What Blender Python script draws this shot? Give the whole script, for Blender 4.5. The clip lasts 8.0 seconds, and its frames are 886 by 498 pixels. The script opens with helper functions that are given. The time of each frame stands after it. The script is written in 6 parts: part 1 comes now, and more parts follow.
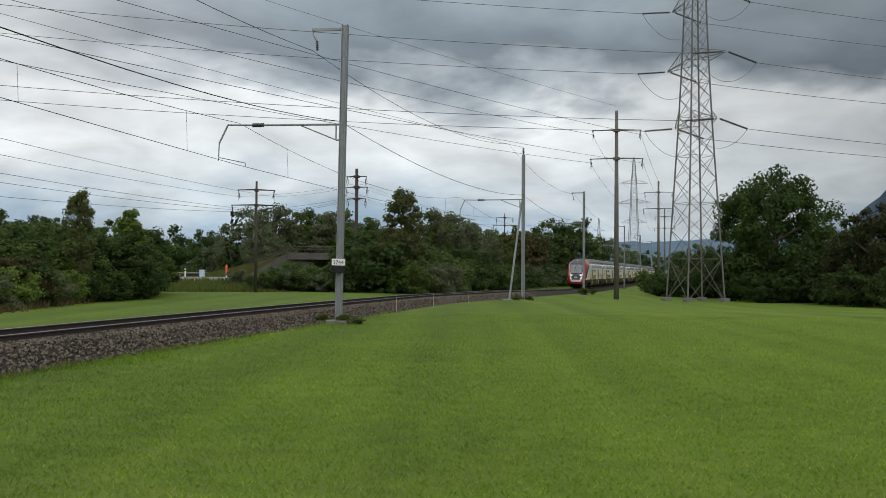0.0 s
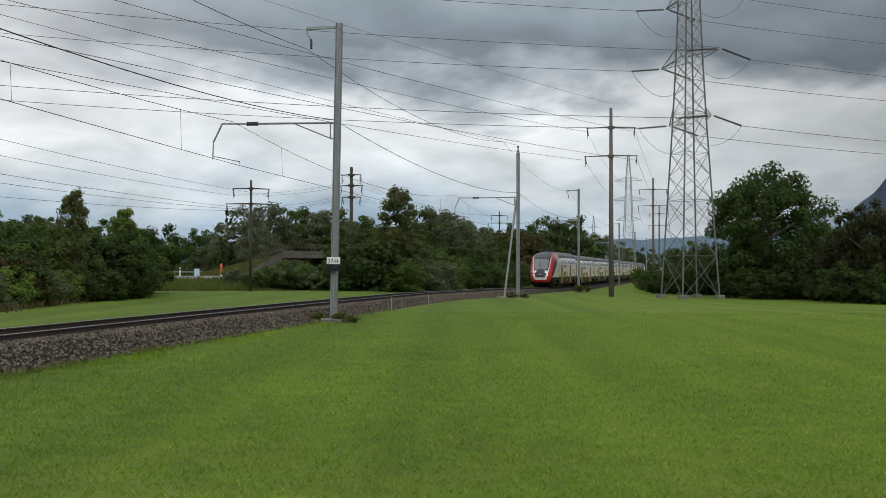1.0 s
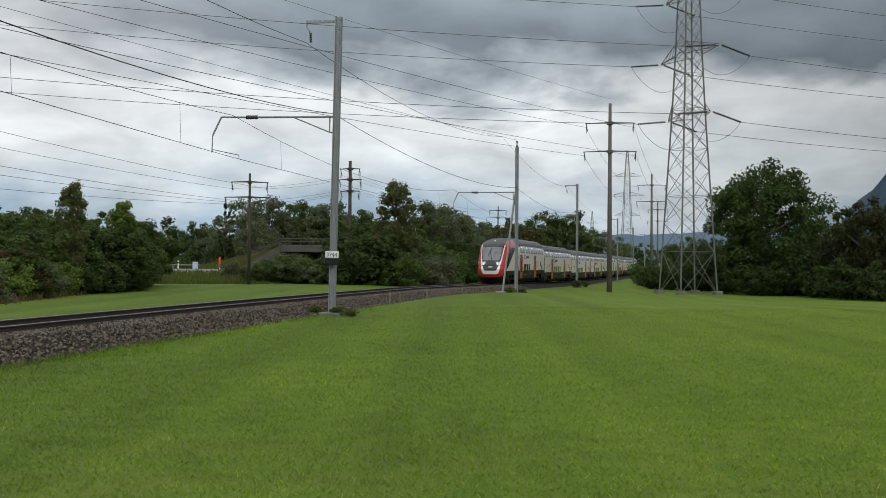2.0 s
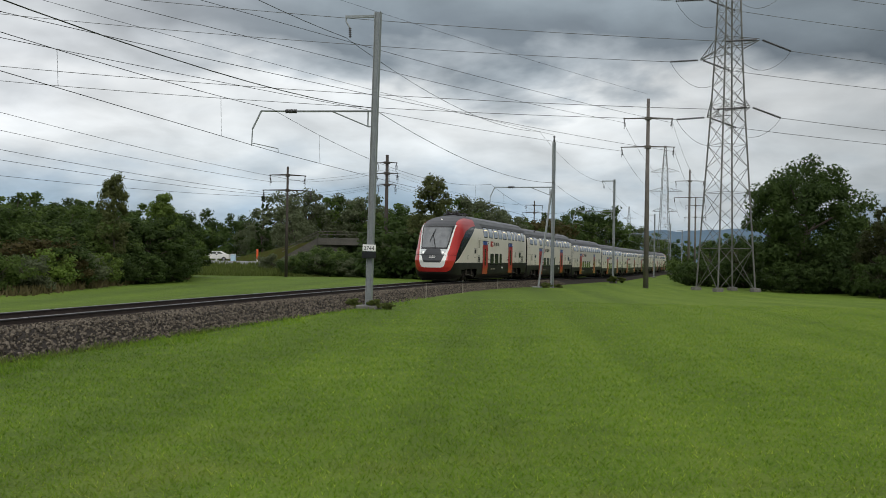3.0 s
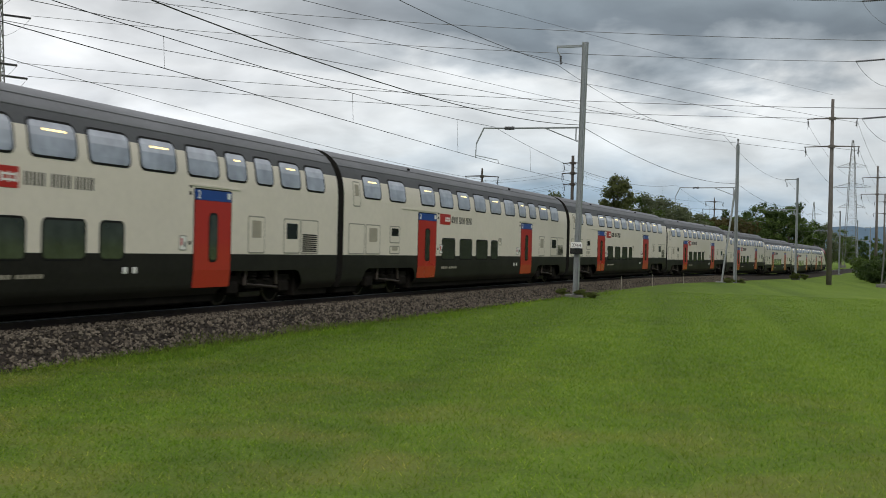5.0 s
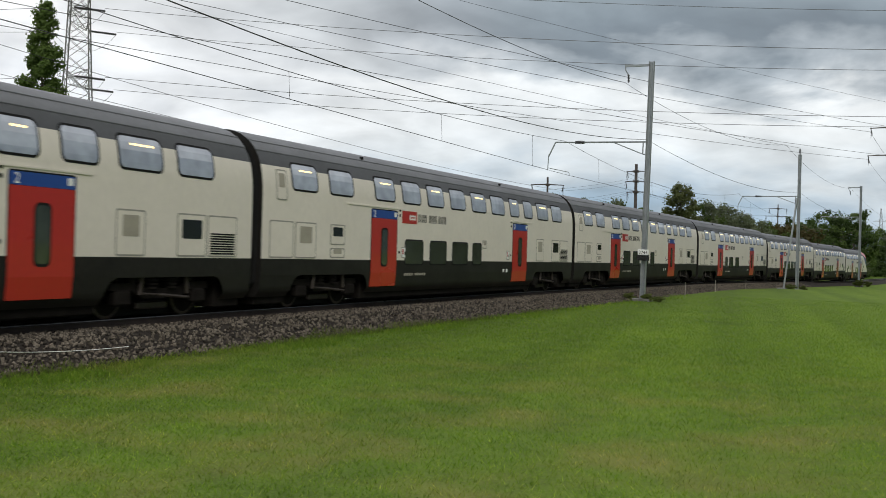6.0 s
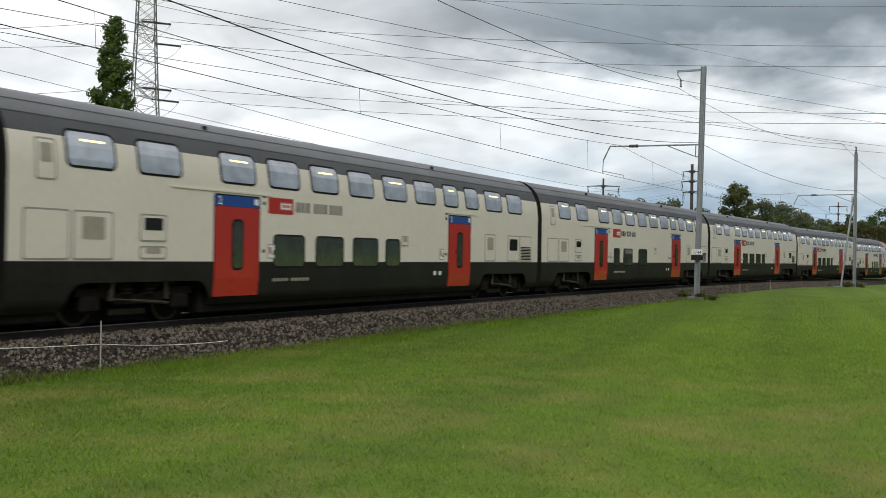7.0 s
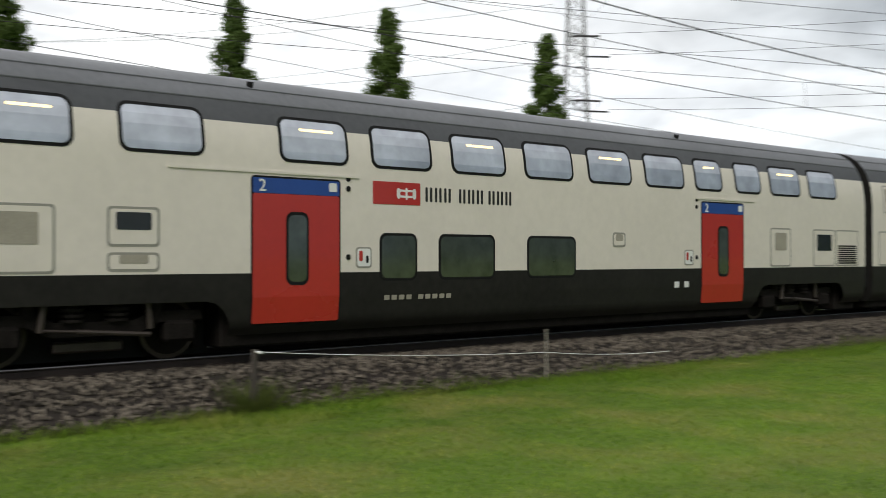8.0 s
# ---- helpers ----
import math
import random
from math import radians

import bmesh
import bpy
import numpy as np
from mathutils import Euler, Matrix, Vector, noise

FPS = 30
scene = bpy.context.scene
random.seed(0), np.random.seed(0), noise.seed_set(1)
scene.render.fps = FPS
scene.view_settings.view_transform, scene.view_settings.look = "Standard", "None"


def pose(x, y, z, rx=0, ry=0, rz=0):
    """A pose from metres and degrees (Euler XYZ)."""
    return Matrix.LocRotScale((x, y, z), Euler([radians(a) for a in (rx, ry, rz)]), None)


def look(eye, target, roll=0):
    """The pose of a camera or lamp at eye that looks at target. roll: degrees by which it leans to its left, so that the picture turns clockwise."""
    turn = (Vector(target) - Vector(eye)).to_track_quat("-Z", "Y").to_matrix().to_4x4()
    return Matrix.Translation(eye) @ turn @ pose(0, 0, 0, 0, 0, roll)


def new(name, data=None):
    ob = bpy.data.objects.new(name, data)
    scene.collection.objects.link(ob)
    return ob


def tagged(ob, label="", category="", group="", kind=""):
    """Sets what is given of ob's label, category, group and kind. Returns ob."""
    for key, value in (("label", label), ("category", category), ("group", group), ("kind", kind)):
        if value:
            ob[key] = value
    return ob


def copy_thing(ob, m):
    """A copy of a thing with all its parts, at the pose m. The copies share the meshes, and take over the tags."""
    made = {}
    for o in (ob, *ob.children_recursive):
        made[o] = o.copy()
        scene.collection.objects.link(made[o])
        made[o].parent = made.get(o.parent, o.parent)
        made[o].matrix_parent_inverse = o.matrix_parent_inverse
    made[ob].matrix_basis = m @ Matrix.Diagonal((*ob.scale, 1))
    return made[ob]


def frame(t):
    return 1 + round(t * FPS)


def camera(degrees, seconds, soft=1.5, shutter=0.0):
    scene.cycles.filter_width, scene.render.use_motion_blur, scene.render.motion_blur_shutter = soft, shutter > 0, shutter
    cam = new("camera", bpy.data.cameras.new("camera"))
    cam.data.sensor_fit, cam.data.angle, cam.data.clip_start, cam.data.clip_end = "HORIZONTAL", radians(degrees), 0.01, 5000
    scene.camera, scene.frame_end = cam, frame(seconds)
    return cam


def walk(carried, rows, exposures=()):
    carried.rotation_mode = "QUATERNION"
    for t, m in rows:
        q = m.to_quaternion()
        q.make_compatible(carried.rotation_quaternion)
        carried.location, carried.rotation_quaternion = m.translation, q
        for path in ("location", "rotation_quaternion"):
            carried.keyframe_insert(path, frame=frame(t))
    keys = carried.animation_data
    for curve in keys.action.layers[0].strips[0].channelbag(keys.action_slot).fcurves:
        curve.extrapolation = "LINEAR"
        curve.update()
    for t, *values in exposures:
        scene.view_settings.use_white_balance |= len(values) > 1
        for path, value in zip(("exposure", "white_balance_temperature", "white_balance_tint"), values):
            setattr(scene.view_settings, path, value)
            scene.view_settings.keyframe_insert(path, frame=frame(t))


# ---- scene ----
EYE = 2.05      # eye over the meadow
RAIL = 0.55     # top of the rails over the meadow


def aim(x, y, yaw, pitch, roll):
    """Camera pose: yaw clockwise from +y, pitch up, roll, in degrees."""
    return pose(x, y, EYE) @ pose(0, 0, 0, 0, 0, -yaw) @ pose(0, 0, 0, 90 + pitch) @ pose(0, 0, 0, 0, 0, roll)


cam = camera(46.4, 8.0, soft=0.85, shutter=0.12)
walk(cam, [
    (0.0, aim(0.79, 12.61, -1.33, 1.24, 0.30)),
    (0.5, aim(0.79, 12.57, -1.17, 1.22, 0.09)),
    (1.0, aim(0.79, 12.61, -1.05, 1.13, 0.06)),
    (2.5, aim(0.79, 12.51, -1.20, 0.65, 0.73)),
    (3.0, aim(0.76, 12.36, -2.93, 0.48, 0.94)),
    (3.5, aim(0.68, 10.73, -5.25, 0.32, 1.29)),
    (4.0, aim(0.35, 9.08, -8.14, 0.16, 1.48)),
    (4.5, aim(0.13, 7.21, -10.25, 0.03, 1.38)),
    (5.0, aim(0.03, 5.19, -12.46, 0.02, 1.33)),
    (5.2, aim(-0.05, 4.37, -13.19, 0.06, 1.48)),
    (6.3, aim(0.24, 0.29, -16.61, 0.28, 1.32)),
    (6.5, aim(0.46, -0.40, -17.20, 0.26, 1.16)),
    (7.0, aim(0.48, -0.45, -18.86, 0.31, 0.92)),
    (7.5, aim(0.58, -0.60, -23.31, 0.31, 1.06)),
    (7.6, aim(0.38, -0.27, -25.99, 0.39, 0.97)),
    (7.7, aim(0.18, -0.19, -28.14, 0.35, 0.92)),
    (7.8, aim(-0.17, 0.14, -32.29, 0.54, 0.83)),
    (7.9, aim(-0.12, 0.11, -35.71, 0.47, 0.42)),
    (8.0, aim(-0.06, 0.04, -42.36, 0.50, -0.02)),
], exposures=[(0.0, 0.0), (5.2, 0.0), (6.5, 0.15), (7.5, 0.20), (8.0, 0.30)])

# ---- world and sun ----
SUN_EL, SUN_AZ = 39.0, 152.0


def make_world():
    w = bpy.data.worlds.new("overcast_sky")
    scene.world = w
    w.use_nodes = True
    nt = w.node_tree
    nt.nodes.clear()
    N, L = nt.nodes.new, nt.links.new
    out, bg = N("ShaderNodeOutputWorld"), N("ShaderNodeBackground")
    sky = N("ShaderNodeTexSky")
    sky.sky_type = 'NISHITA'
    sky.sun_disc = False
    sky.sun_elevation, sky.sun_rotation = radians(SUN_EL), radians(SUN_AZ)
    tc, sep = N("ShaderNodeTexCoord"), N("ShaderNodeSeparateXYZ")
    L(tc.outputs["Generated"], sep.inputs[0])

    def m(op, a, b=None, clamp=False):
        n = N("ShaderNodeMath")
        n.operation, n.use_clamp = op, clamp
        for i, v in enumerate((a, b)):
            if v is None:
                continue
            if isinstance(v, (int, float)):
                n.inputs[i].default_value = v
            else:
                L(v, n.inputs[i])
        return n.outputs[0]

    # the cloud sheet: directions thrown onto a flat layer overhead
    z = m('MAXIMUM', sep.outputs[2], 0.0)
    zz = m('ADD', z, 0.30)
    px, py = m('DIVIDE', sep.outputs[0], zz), m('DIVIDE', sep.outputs[1], zz)
    comb = N("ShaderNodeCombineXYZ")
    L(px, comb.inputs[0]), L(py, comb.inputs[1])

    def noise_tex(scale, detail, rough, w_off, dist=0.0):
        n = N("ShaderNodeTexNoise")
        n.inputs["Scale"].default_value, n.inputs["Detail"].default_value = scale, detail
        n.inputs["Roughness"].default_value, n.inputs["Distortion"].default_value = rough, dist
        mp = N("ShaderNodeMapping")
        mp.inputs["Location"].default_value = (w_off, w_off * 0.7, w_off * 1.3)
        L(comb.outputs[0], mp.inputs[0])
        L(mp.outputs[0], n.inputs["Vector"])
        return n.outputs["Fac"]

    big = noise_tex(1.3, 5, 0.5, 3.1, 0.3)
    mid = noise_tex(3.6, 6, 0.52, 11.7, 0.2)
    # cloud base: hazy blue low down, a bright gap, then heavy grey layers, lighter again overhead
    t = m('ADD', z, m('MULTIPLY', m('SUBTRACT', big, 0.5), 0.17))
    t = m('ADD', t, m('MULTIPLY', m('SUBTRACT', mid, 0.5), 0.11))
    t = m('ADD', t, m('MULTIPLY', m('MULTIPLY', m('ADD', sep.outputs[0], 0.12), 2.6, True), 0.016))
    ramp = N("ShaderNodeValToRGB")
    e = ramp.color_ramp.elements
    e[0].position, e[0].color = 0.0, (0.30, 0.43, 0.56, 1)
    e[1].position, e[1].color = 1.0, (0.95, 0.96, 0.98, 1)
    for pos, c in ((0.035, (0.38, 0.50, 0.62)), (0.065, (0.56, 0.65, 0.73)), (0.10, (0.78, 0.835, 0.87)), (0.158, (0.88, 0.91, 0.92)), (0.174, (0.50, 0.55, 0.59)),
                   (0.196, (0.22, 0.260, 0.295)), (0.24, (0.31, 0.365, 0.405)), (0.29, (0.40, 0.46, 0.50)), (0.36, (0.55, 0.58, 0.61)), (0.5, (0.8, 0.82, 0.85))):
        k = e.new(pos)
        k.color = (*c, 1)
    L(t, ramp.inputs[0])
    # thinner, whiter cloud towards the west
    west = N("ShaderNodeMapRange")
    west.interpolation_type = 'SMOOTHSTEP'
    west.inputs["From Min"].default_value, west.inputs["From Max"].default_value = -0.12, -0.62
    west.inputs["To Min"].default_value, west.inputs["To Max"].default_value = 0.0, 1.0
    L(m('ADD', sep.outputs[0], m('MULTIPLY', m('SUBTRACT', big, 0.5), 0.35)), west.inputs[0])
    above = m('MULTIPLY', m('SUBTRACT', z, 0.05), 14.0, True)
    haze = N("ShaderNodeMix")
    haze.data_type = 'RGBA'
    L(m('MULTIPLY', west.outputs[0], above), haze.inputs["Factor"])
    L(ramp.outputs[0], haze.inputs["A"])
    thin = N("ShaderNodeValToRGB")
    thin.color_ramp.elements[0].position, thin.color_ramp.elements[0].color = 0.33, (0.76, 0.79, 0.83, 1)
    thin.color_ramp.elements[1].position, thin.color_ramp.elements[1].color = 0.58, (1.02, 1.03, 1.03, 1)
    L(m('ADD', m('MULTIPLY', big, 0.5), m('MULTIPLY', mid, 0.5)), thin.inputs[0])
    L(thin.outputs[0], haze.inputs["B"])
    # soft billows inside the layers
    wisp = noise_tex(4.6, 6, 0.5, 23.0, 0.3)
    bil = N("ShaderNodeVectorMath")
    bil.operation = 'SCALE'
    L(haze.outputs["Result"], bil.inputs[0])
    # heavier cloud towards the east
    east = N("ShaderNodeMapRange")
    east.interpolation_type = 'SMOOTHSTEP'
    east.inputs["From Min"].default_value, east.inputs["From Max"].default_value = 0.0, 0.45
    east.inputs["To Min"].default_value, east.inputs["To Max"].default_value = 1.0, 0.55
    L(sep.outputs[0], east.inputs[0])
    L(m('MULTIPLY', east.outputs[0], m('ADD', m('MULTIPLY', wisp, 0.95), 0.50)), bil.inputs["Scale"])
    mix = N("ShaderNodeMix")
    mix.data_type = 'RGBA'
    mix.inputs["Factor"].default_value = 0.93
    sc = N("ShaderNodeVectorMath")
    sc.operation = 'SCALE'
    L(sky.outputs[0], sc.inputs[0])
    sc.inputs["Scale"].default_value = 0.08
    L(sc.outputs[0], mix.inputs["A"]), L(bil.outputs[0], mix.inputs["B"])
    L(mix.outputs["Result"], bg.inputs[0])
    bg.inputs[1].default_value = 1.0
    L(bg.outputs[0], out.inputs[0])


make_world()
sun = new("sun", bpy.data.lights.new("sun", 'SUN'))
sun.data.energy, sun.data.angle, sun.data.color = 1.2, radians(25), (1.0, 0.96, 0.9)
sun.matrix_world = look((25, -45, 60), (-10, 20, 0))


# ---- materials ----
def mat(name, color, rough=0.6, metal=0.0, vary=0.15, scale=3.0, fine=40.0, bump=0.0, color2=None, spec=0.5, ior=None, random_tint=0.0, coat=0.0):
    """A surface with variation at two scales, and fine relief."""
    ma = bpy.data.materials.new(name)
    ma.use_nodes = True
    nt = ma.node_tree
    N, L = nt.nodes.new, nt.links.new
    b = nt.nodes["Principled BSDF"]
    b.inputs["Metallic"].default_value = metal
    b.inputs["Specular IOR Level"].default_value = spec
    b.inputs["Coat Weight"].default_value = coat
    if ior:
        b.inputs["IOR"].default_value = ior
    tc = N("ShaderNodeTexCoord")
    n1, n2 = N("ShaderNodeTexNoise"), N("ShaderNodeTexNoise")
    n1.inputs["Scale"].default_value, n1.inputs["Detail"].default_value = scale, 4
    n2.inputs["Scale"].default_value, n2.inputs["Detail"].default_value = fine, 3
    L(tc.outputs["Object"], n1.inputs["Vector"]), L(tc.outputs["Object"], n2.inputs["Vector"])
    add = N("ShaderNodeMath")
    add.operation = 'ADD'
    L(n1.outputs["Fac"], add.inputs[0]), L(n2.outputs["Fac"], add.inputs[1])
    mr = N("ShaderNodeMapRange")
    mr.inputs["From Min"].default_value, mr.inputs["From Max"].default_value = 0.65, 1.35
    L(add.outputs[0], mr.inputs[0])
    mix = N("ShaderNodeMix")
    mix.data_type = 'RGBA'
    c2 = color2 or [c * (1 - vary) for c in color]
    c1 = [min(1, c * (1 + vary)) for c in color] if not color2 else color
    mix.inputs["A"].default_value = (*c1, 1)
    mix.inputs["B"].default_value = (*c2, 1)
    L(mr.outputs[0], mix.inputs["Factor"])
    col = mix.outputs["Result"]
    if random_tint:
        info = N("ShaderNodeObjectInfo")
        isl = N("ShaderNodeNewGeometry")
        s = N("ShaderNodeMath")
        s.operation = 'ADD'
        L(info.outputs["Random"], s.inputs[0]), L(isl.outputs["Random Per Island"], s.inputs[1])
        r = N("ShaderNodeMapRange")
        r.inputs["From Max"].default_value = 2.0
        r.inputs["To Min"].default_value, r.inputs["To Max"].default_value = 1 - random_tint, 1 + random_tint
        L(s.outputs[0], r.inputs[0])
        v = N("ShaderNodeVectorMath")
        v.operation = 'SCALE'
        L(col, v.inputs[0]), L(r.outputs[0], v.inputs["Scale"])
        col = v.outputs[0]
    L(col, b.inputs["Base Color"])
    rr = N("ShaderNodeMapRange")
    rr.inputs["To Min"].default_value, rr.inputs["To Max"].default_value = max(0.02, rough - 0.08), min(1, rough + 0.08)
    L(n1.outputs["Fac"], rr.inputs[0]), L(rr.outputs[0], b.inputs["Roughness"])
    if bump:
        bp = N("ShaderNodeBump")
        bp.inputs["Strength"].default_value, bp.inputs["Distance"].default_value = min(1, bump * 10), bump
        L(n2.outputs["Fac"], bp.inputs["Height"]), L(bp.outputs[0], b.inputs["Normal"])
    return ma


def glow(name, color, strength):
    ma = bpy.data.materials.new(name)
    ma.use_nodes = True
    b = ma.node_tree.nodes["Principled BSDF"]
    b.inputs["Base Color"].default_value = (*color, 1)
    b.inputs["Emission Color"].default_value = (*color, 1)
    b.inputs["Emission Strength"].default_value = strength
    return ma


M = {
    "cream": mat("cream_paint", (0.75, 0.695, 0.615), 0.32, vary=0.05, scale=0.6, fine=6, coat=0.2),
    "dark": mat("anthracite_paint", (0.018, 0.0168, 0.015), 0.5, vary=0.3, scale=0.8, fine=8, spec=0.2),
    "roof": mat("grey_roof_paint", (0.13, 0.135, 0.145), 0.5, vary=0.14, scale=0.7, fine=9),
    "roofband": mat("dark_grey_roof_band", (0.075, 0.078, 0.084), 0.5, vary=0.14, scale=0.7, fine=9, spec=0.35),
    "mask": mat("dark_grey_front_mask", (0.040, 0.043, 0.047), 0.45, vary=0.12, scale=1.5, fine=8),
    "red": mat("red_paint", (0.46, 0.028, 0.022), 0.3, vary=0.06, scale=0.8, fine=8, coat=0.3),
    "white": mat("white_paint", (0.80, 0.80, 0.78), 0.35, vary=0.04),
    "blue": mat("blue_paint", (0.02, 0.07, 0.30), 0.35, vary=0.06),
    "yellow": mat("yellow_paint", (0.75, 0.52, 0.03), 0.4, vary=0.05),
    "blackpaint": mat("black_gloss_paint", (0.012, 0.013, 0.014), 0.2, vary=0.2, coat=0.4),
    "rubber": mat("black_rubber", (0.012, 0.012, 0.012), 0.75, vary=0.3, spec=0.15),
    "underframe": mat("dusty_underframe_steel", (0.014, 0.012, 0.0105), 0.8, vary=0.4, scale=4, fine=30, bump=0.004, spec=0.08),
    "wheel": mat("worn_wheel_steel", (0.06, 0.048, 0.040), 0.5, metal=0.5, vary=0.3),
    # the mirrored sky is partly put into the upper panes' pale base colour
    "upglass": mat("sky_coloured_upper_glass", (0.48, 0.52, 0.62), 0.05, vary=0.25, scale=1.2, fine=3, ior=3.6),
    "lowglass": mat("tinted_lower_glass", (0.048, 0.058, 0.044), 0.05, vary=0.3, scale=1.5, fine=3, ior=1.8),
    "screen": mat("windscreen_glass", (0.085, 0.095, 0.10), 0.05, vary=0.4, scale=0.9, fine=3, ior=2.3),
    "grille": mat("panel_grey", (0.36, 0.33, 0.27), 0.5, vary=0.12),
    "seam": mat("panel_seam", (0.30, 0.29, 0.25), 0.6, vary=0.1),
    "lamp": glow("lamp_lens", (1.0, 0.96, 0.85), 1.5),
    "ceilinglight": glow("saloon_light", (1.0, 0.78, 0.35), 1.6),
    "lens": mat("clear_lens", (0.55, 0.57, 0.58), 0.1, vary=0.1),
    "galv": mat("galvanised_steel", (0.30, 0.32, 0.33), 0.45, metal=0.35, vary=0.18, scale=2, fine=14, bump=0.002),
    "galvdark": mat("weathered_lattice_steel", (0.155, 0.155, 0.145), 0.6, metal=0.2, vary=0.2, scale=1.2, fine=10),
    "rustpole": mat("brown_weathered_pole", (0.055, 0.045, 0.038), 0.8, vary=0.3, scale=1.5, fine=14, bump=0.004),
    "greypole": mat("grey_brown_weathered_pole", (0.13, 0.115, 0.105), 0.8, vary=0.25, scale=1.5, fine=14, bump=0.004),
    "insul": mat("brown_glazed_insulator", (0.035, 0.03, 0.03), 0.3, vary=0.2),
    "wire": mat("dull_copper_wire", (0.035, 0.034, 0.034), 0.6, metal=0.3, vary=0.2),
    "alwire": mat("weathered_aluminium_wire", (0.16, 0.16, 0.165), 0.6, metal=0.3, vary=0.2),
    "railsteel": mat("rusty_rail_side", (0.034, 0.024, 0.020), 0.75, vary=0.3, scale=3, fine=30),
    "railtop": mat("polished_rail_head", (0.25, 0.24, 0.235), 0.30, metal=1.0, vary=0.1),
    "sleeper": mat("weathered_sleeper", (0.085, 0.072, 0.060), 0.85, vary=0.3, scale=4, fine=30, bump=0.006, random_tint=0.2),
    "ballast": mat("grey_brown_ballast", (0.050, 0.042, 0.034), 0.9, vary=0.5, scale=12, fine=30, bump=0.04, color2=(0.010, 0.008, 0.0065), spec=0.2),
    "stone": mat("ballast_stone", (0.130, 0.112, 0.088), 0.85, vary=0.4, scale=5, fine=40, color2=(0.036, 0.029, 0.022), random_tint=0.97, spec=0.25),
    "concrete": mat("weathered_concrete", (0.17, 0.165, 0.15), 0.85, vary=0.35, scale=0.5, fine=9, bump=0.01),
    "oldconcrete": mat("dark_weathered_concrete", (0.085, 0.08, 0.07), 0.9, vary=0.4, scale=0.4, fine=7, bump=0.01),
    "asphalt": mat("pale_asphalt", (0.22, 0.225, 0.235), 0.8, vary=0.12, scale=0.5, fine=20),
    "orange": mat("orange_plastic", (0.75, 0.12, 0.03), 0.5, vary=0.08),
    "lightblue": mat("light_blue_sheet", (0.45, 0.62, 0.72), 0.5, vary=0.08),
    "letter": mat("black_lettering", (0.02, 0.02, 0.02), 0.6, vary=0.1),
    "wood": mat("old_grey_wood", (0.11, 0.085, 0.06), 0.85, vary=0.35, scale=5, fine=40, bump=0.006),
    "cord": mat("white_fence_cord", (0.75, 0.75, 0.72), 0.7, vary=0.05),
}


# ---- mesh helpers ----
def link(name, bm, material, smooth=False):
    me = bpy.data.meshes.new(name)
    bm.normal_update()
    bm.to_mesh(me)
    bm.free()
    if smooth:
        me.polygons.foreach_set("use_smooth", [True] * len(me.polygons))
    if material:
        me.materials.append(material)
    return new(name, me)


def part(name, bm, material, parent, label="", smooth=False):
    """One bmesh as one mesh under a thing or under a part."""
    ob = link(name, bm, material, smooth)
    ob.parent = parent
    if label:
        ob["label"] = label
    return ob


def thing(name, label, category, group="", m=None):
    ob = new(name)
    tagged(ob, label, category, group)
    if m is not None:
        ob.matrix_world = m
    return ob


def box(bm, x0, x1, y0, y1, z0, z1, bevel=0.0):
    v = [bm.verts.new((x, y, z)) for x in (x0, x1) for y in (y0, y1) for z in (z0, z1)]
    fs = [bm.faces.new([v[i] for i in q]) for q in ((0, 1, 3, 2), (4, 6, 7, 5), (0, 4, 5, 1), (2, 3, 7, 6), (0, 2, 6, 4), (1, 5, 7, 3))]
    if bevel:
        es = list({e for f in fs for e in f.edges})
        bmesh.ops.bevel(bm, geom=es, offset=bevel, segments=1, affect='EDGES')
    return bm


def bar(bm, p, q, r, n=6, r2=None):
    """A round bar from p to q."""
    p, q = Vector(p), Vector(q)
    d = (q - p).normalized()
    a = d.orthogonal().normalized()
    b = d.cross(a)
    r2 = r if r2 is None else r2
    ring = []
    for c, rad in ((p, r), (q, r2)):
        ring.append([bm.verts.new(c + (a * math.cos(2 * math.pi * i / n) + b * math.sin(2 * math.pi * i / n)) * rad) for i in range(n)])
    for i in range(n):
        j = (i + 1) % n
        bm.faces.new((ring[0][i], ring[0][j], ring[1][j], ring[1][i]))
    bm.faces.new(ring[0][::-1]), bm.faces.new(ring[1])
    return bm


def angle_bar(bm, p, q, w):
    """A square section bar, for lattice work."""
    return bar(bm, p, q, w * 0.7, 4)


def wire_curve(bm, pts, r, n=4):
    """A thin tube along a chain of points."""
    pts = [Vector(p) for p in pts]
    rings = []
    for i, p in enumerate(pts):
        d = (pts[min(i + 1, len(pts) - 1)] - pts[max(i - 1, 0)]).normalized()
        a = d.cross(Vector((0, 0, 1)))
        a = a.normalized() if a.length > 1e-4 else Vector((1, 0, 0))
        b = d.cross(a)
        rings.append([bm.verts.new(p + (a * math.cos(2 * math.pi * k / n) + b * math.sin(2 * math.pi * k / n)) * r) for k in range(n)])
    for i in range(len(rings) - 1):
        for k in range(n):
            j = (k + 1) % n
            bm.faces.new((rings[i][k], rings[i][j], rings[i + 1][j], rings[i + 1][k]))
    return bm


def sagging(p, q, sag, n=24):
    p, q = Vector(p), Vector(q)
    return [p.lerp(q, i / n) - Vector((0, 0, sag * 4 * (i / n) * (1 - i / n))) for i in range(n + 1)]


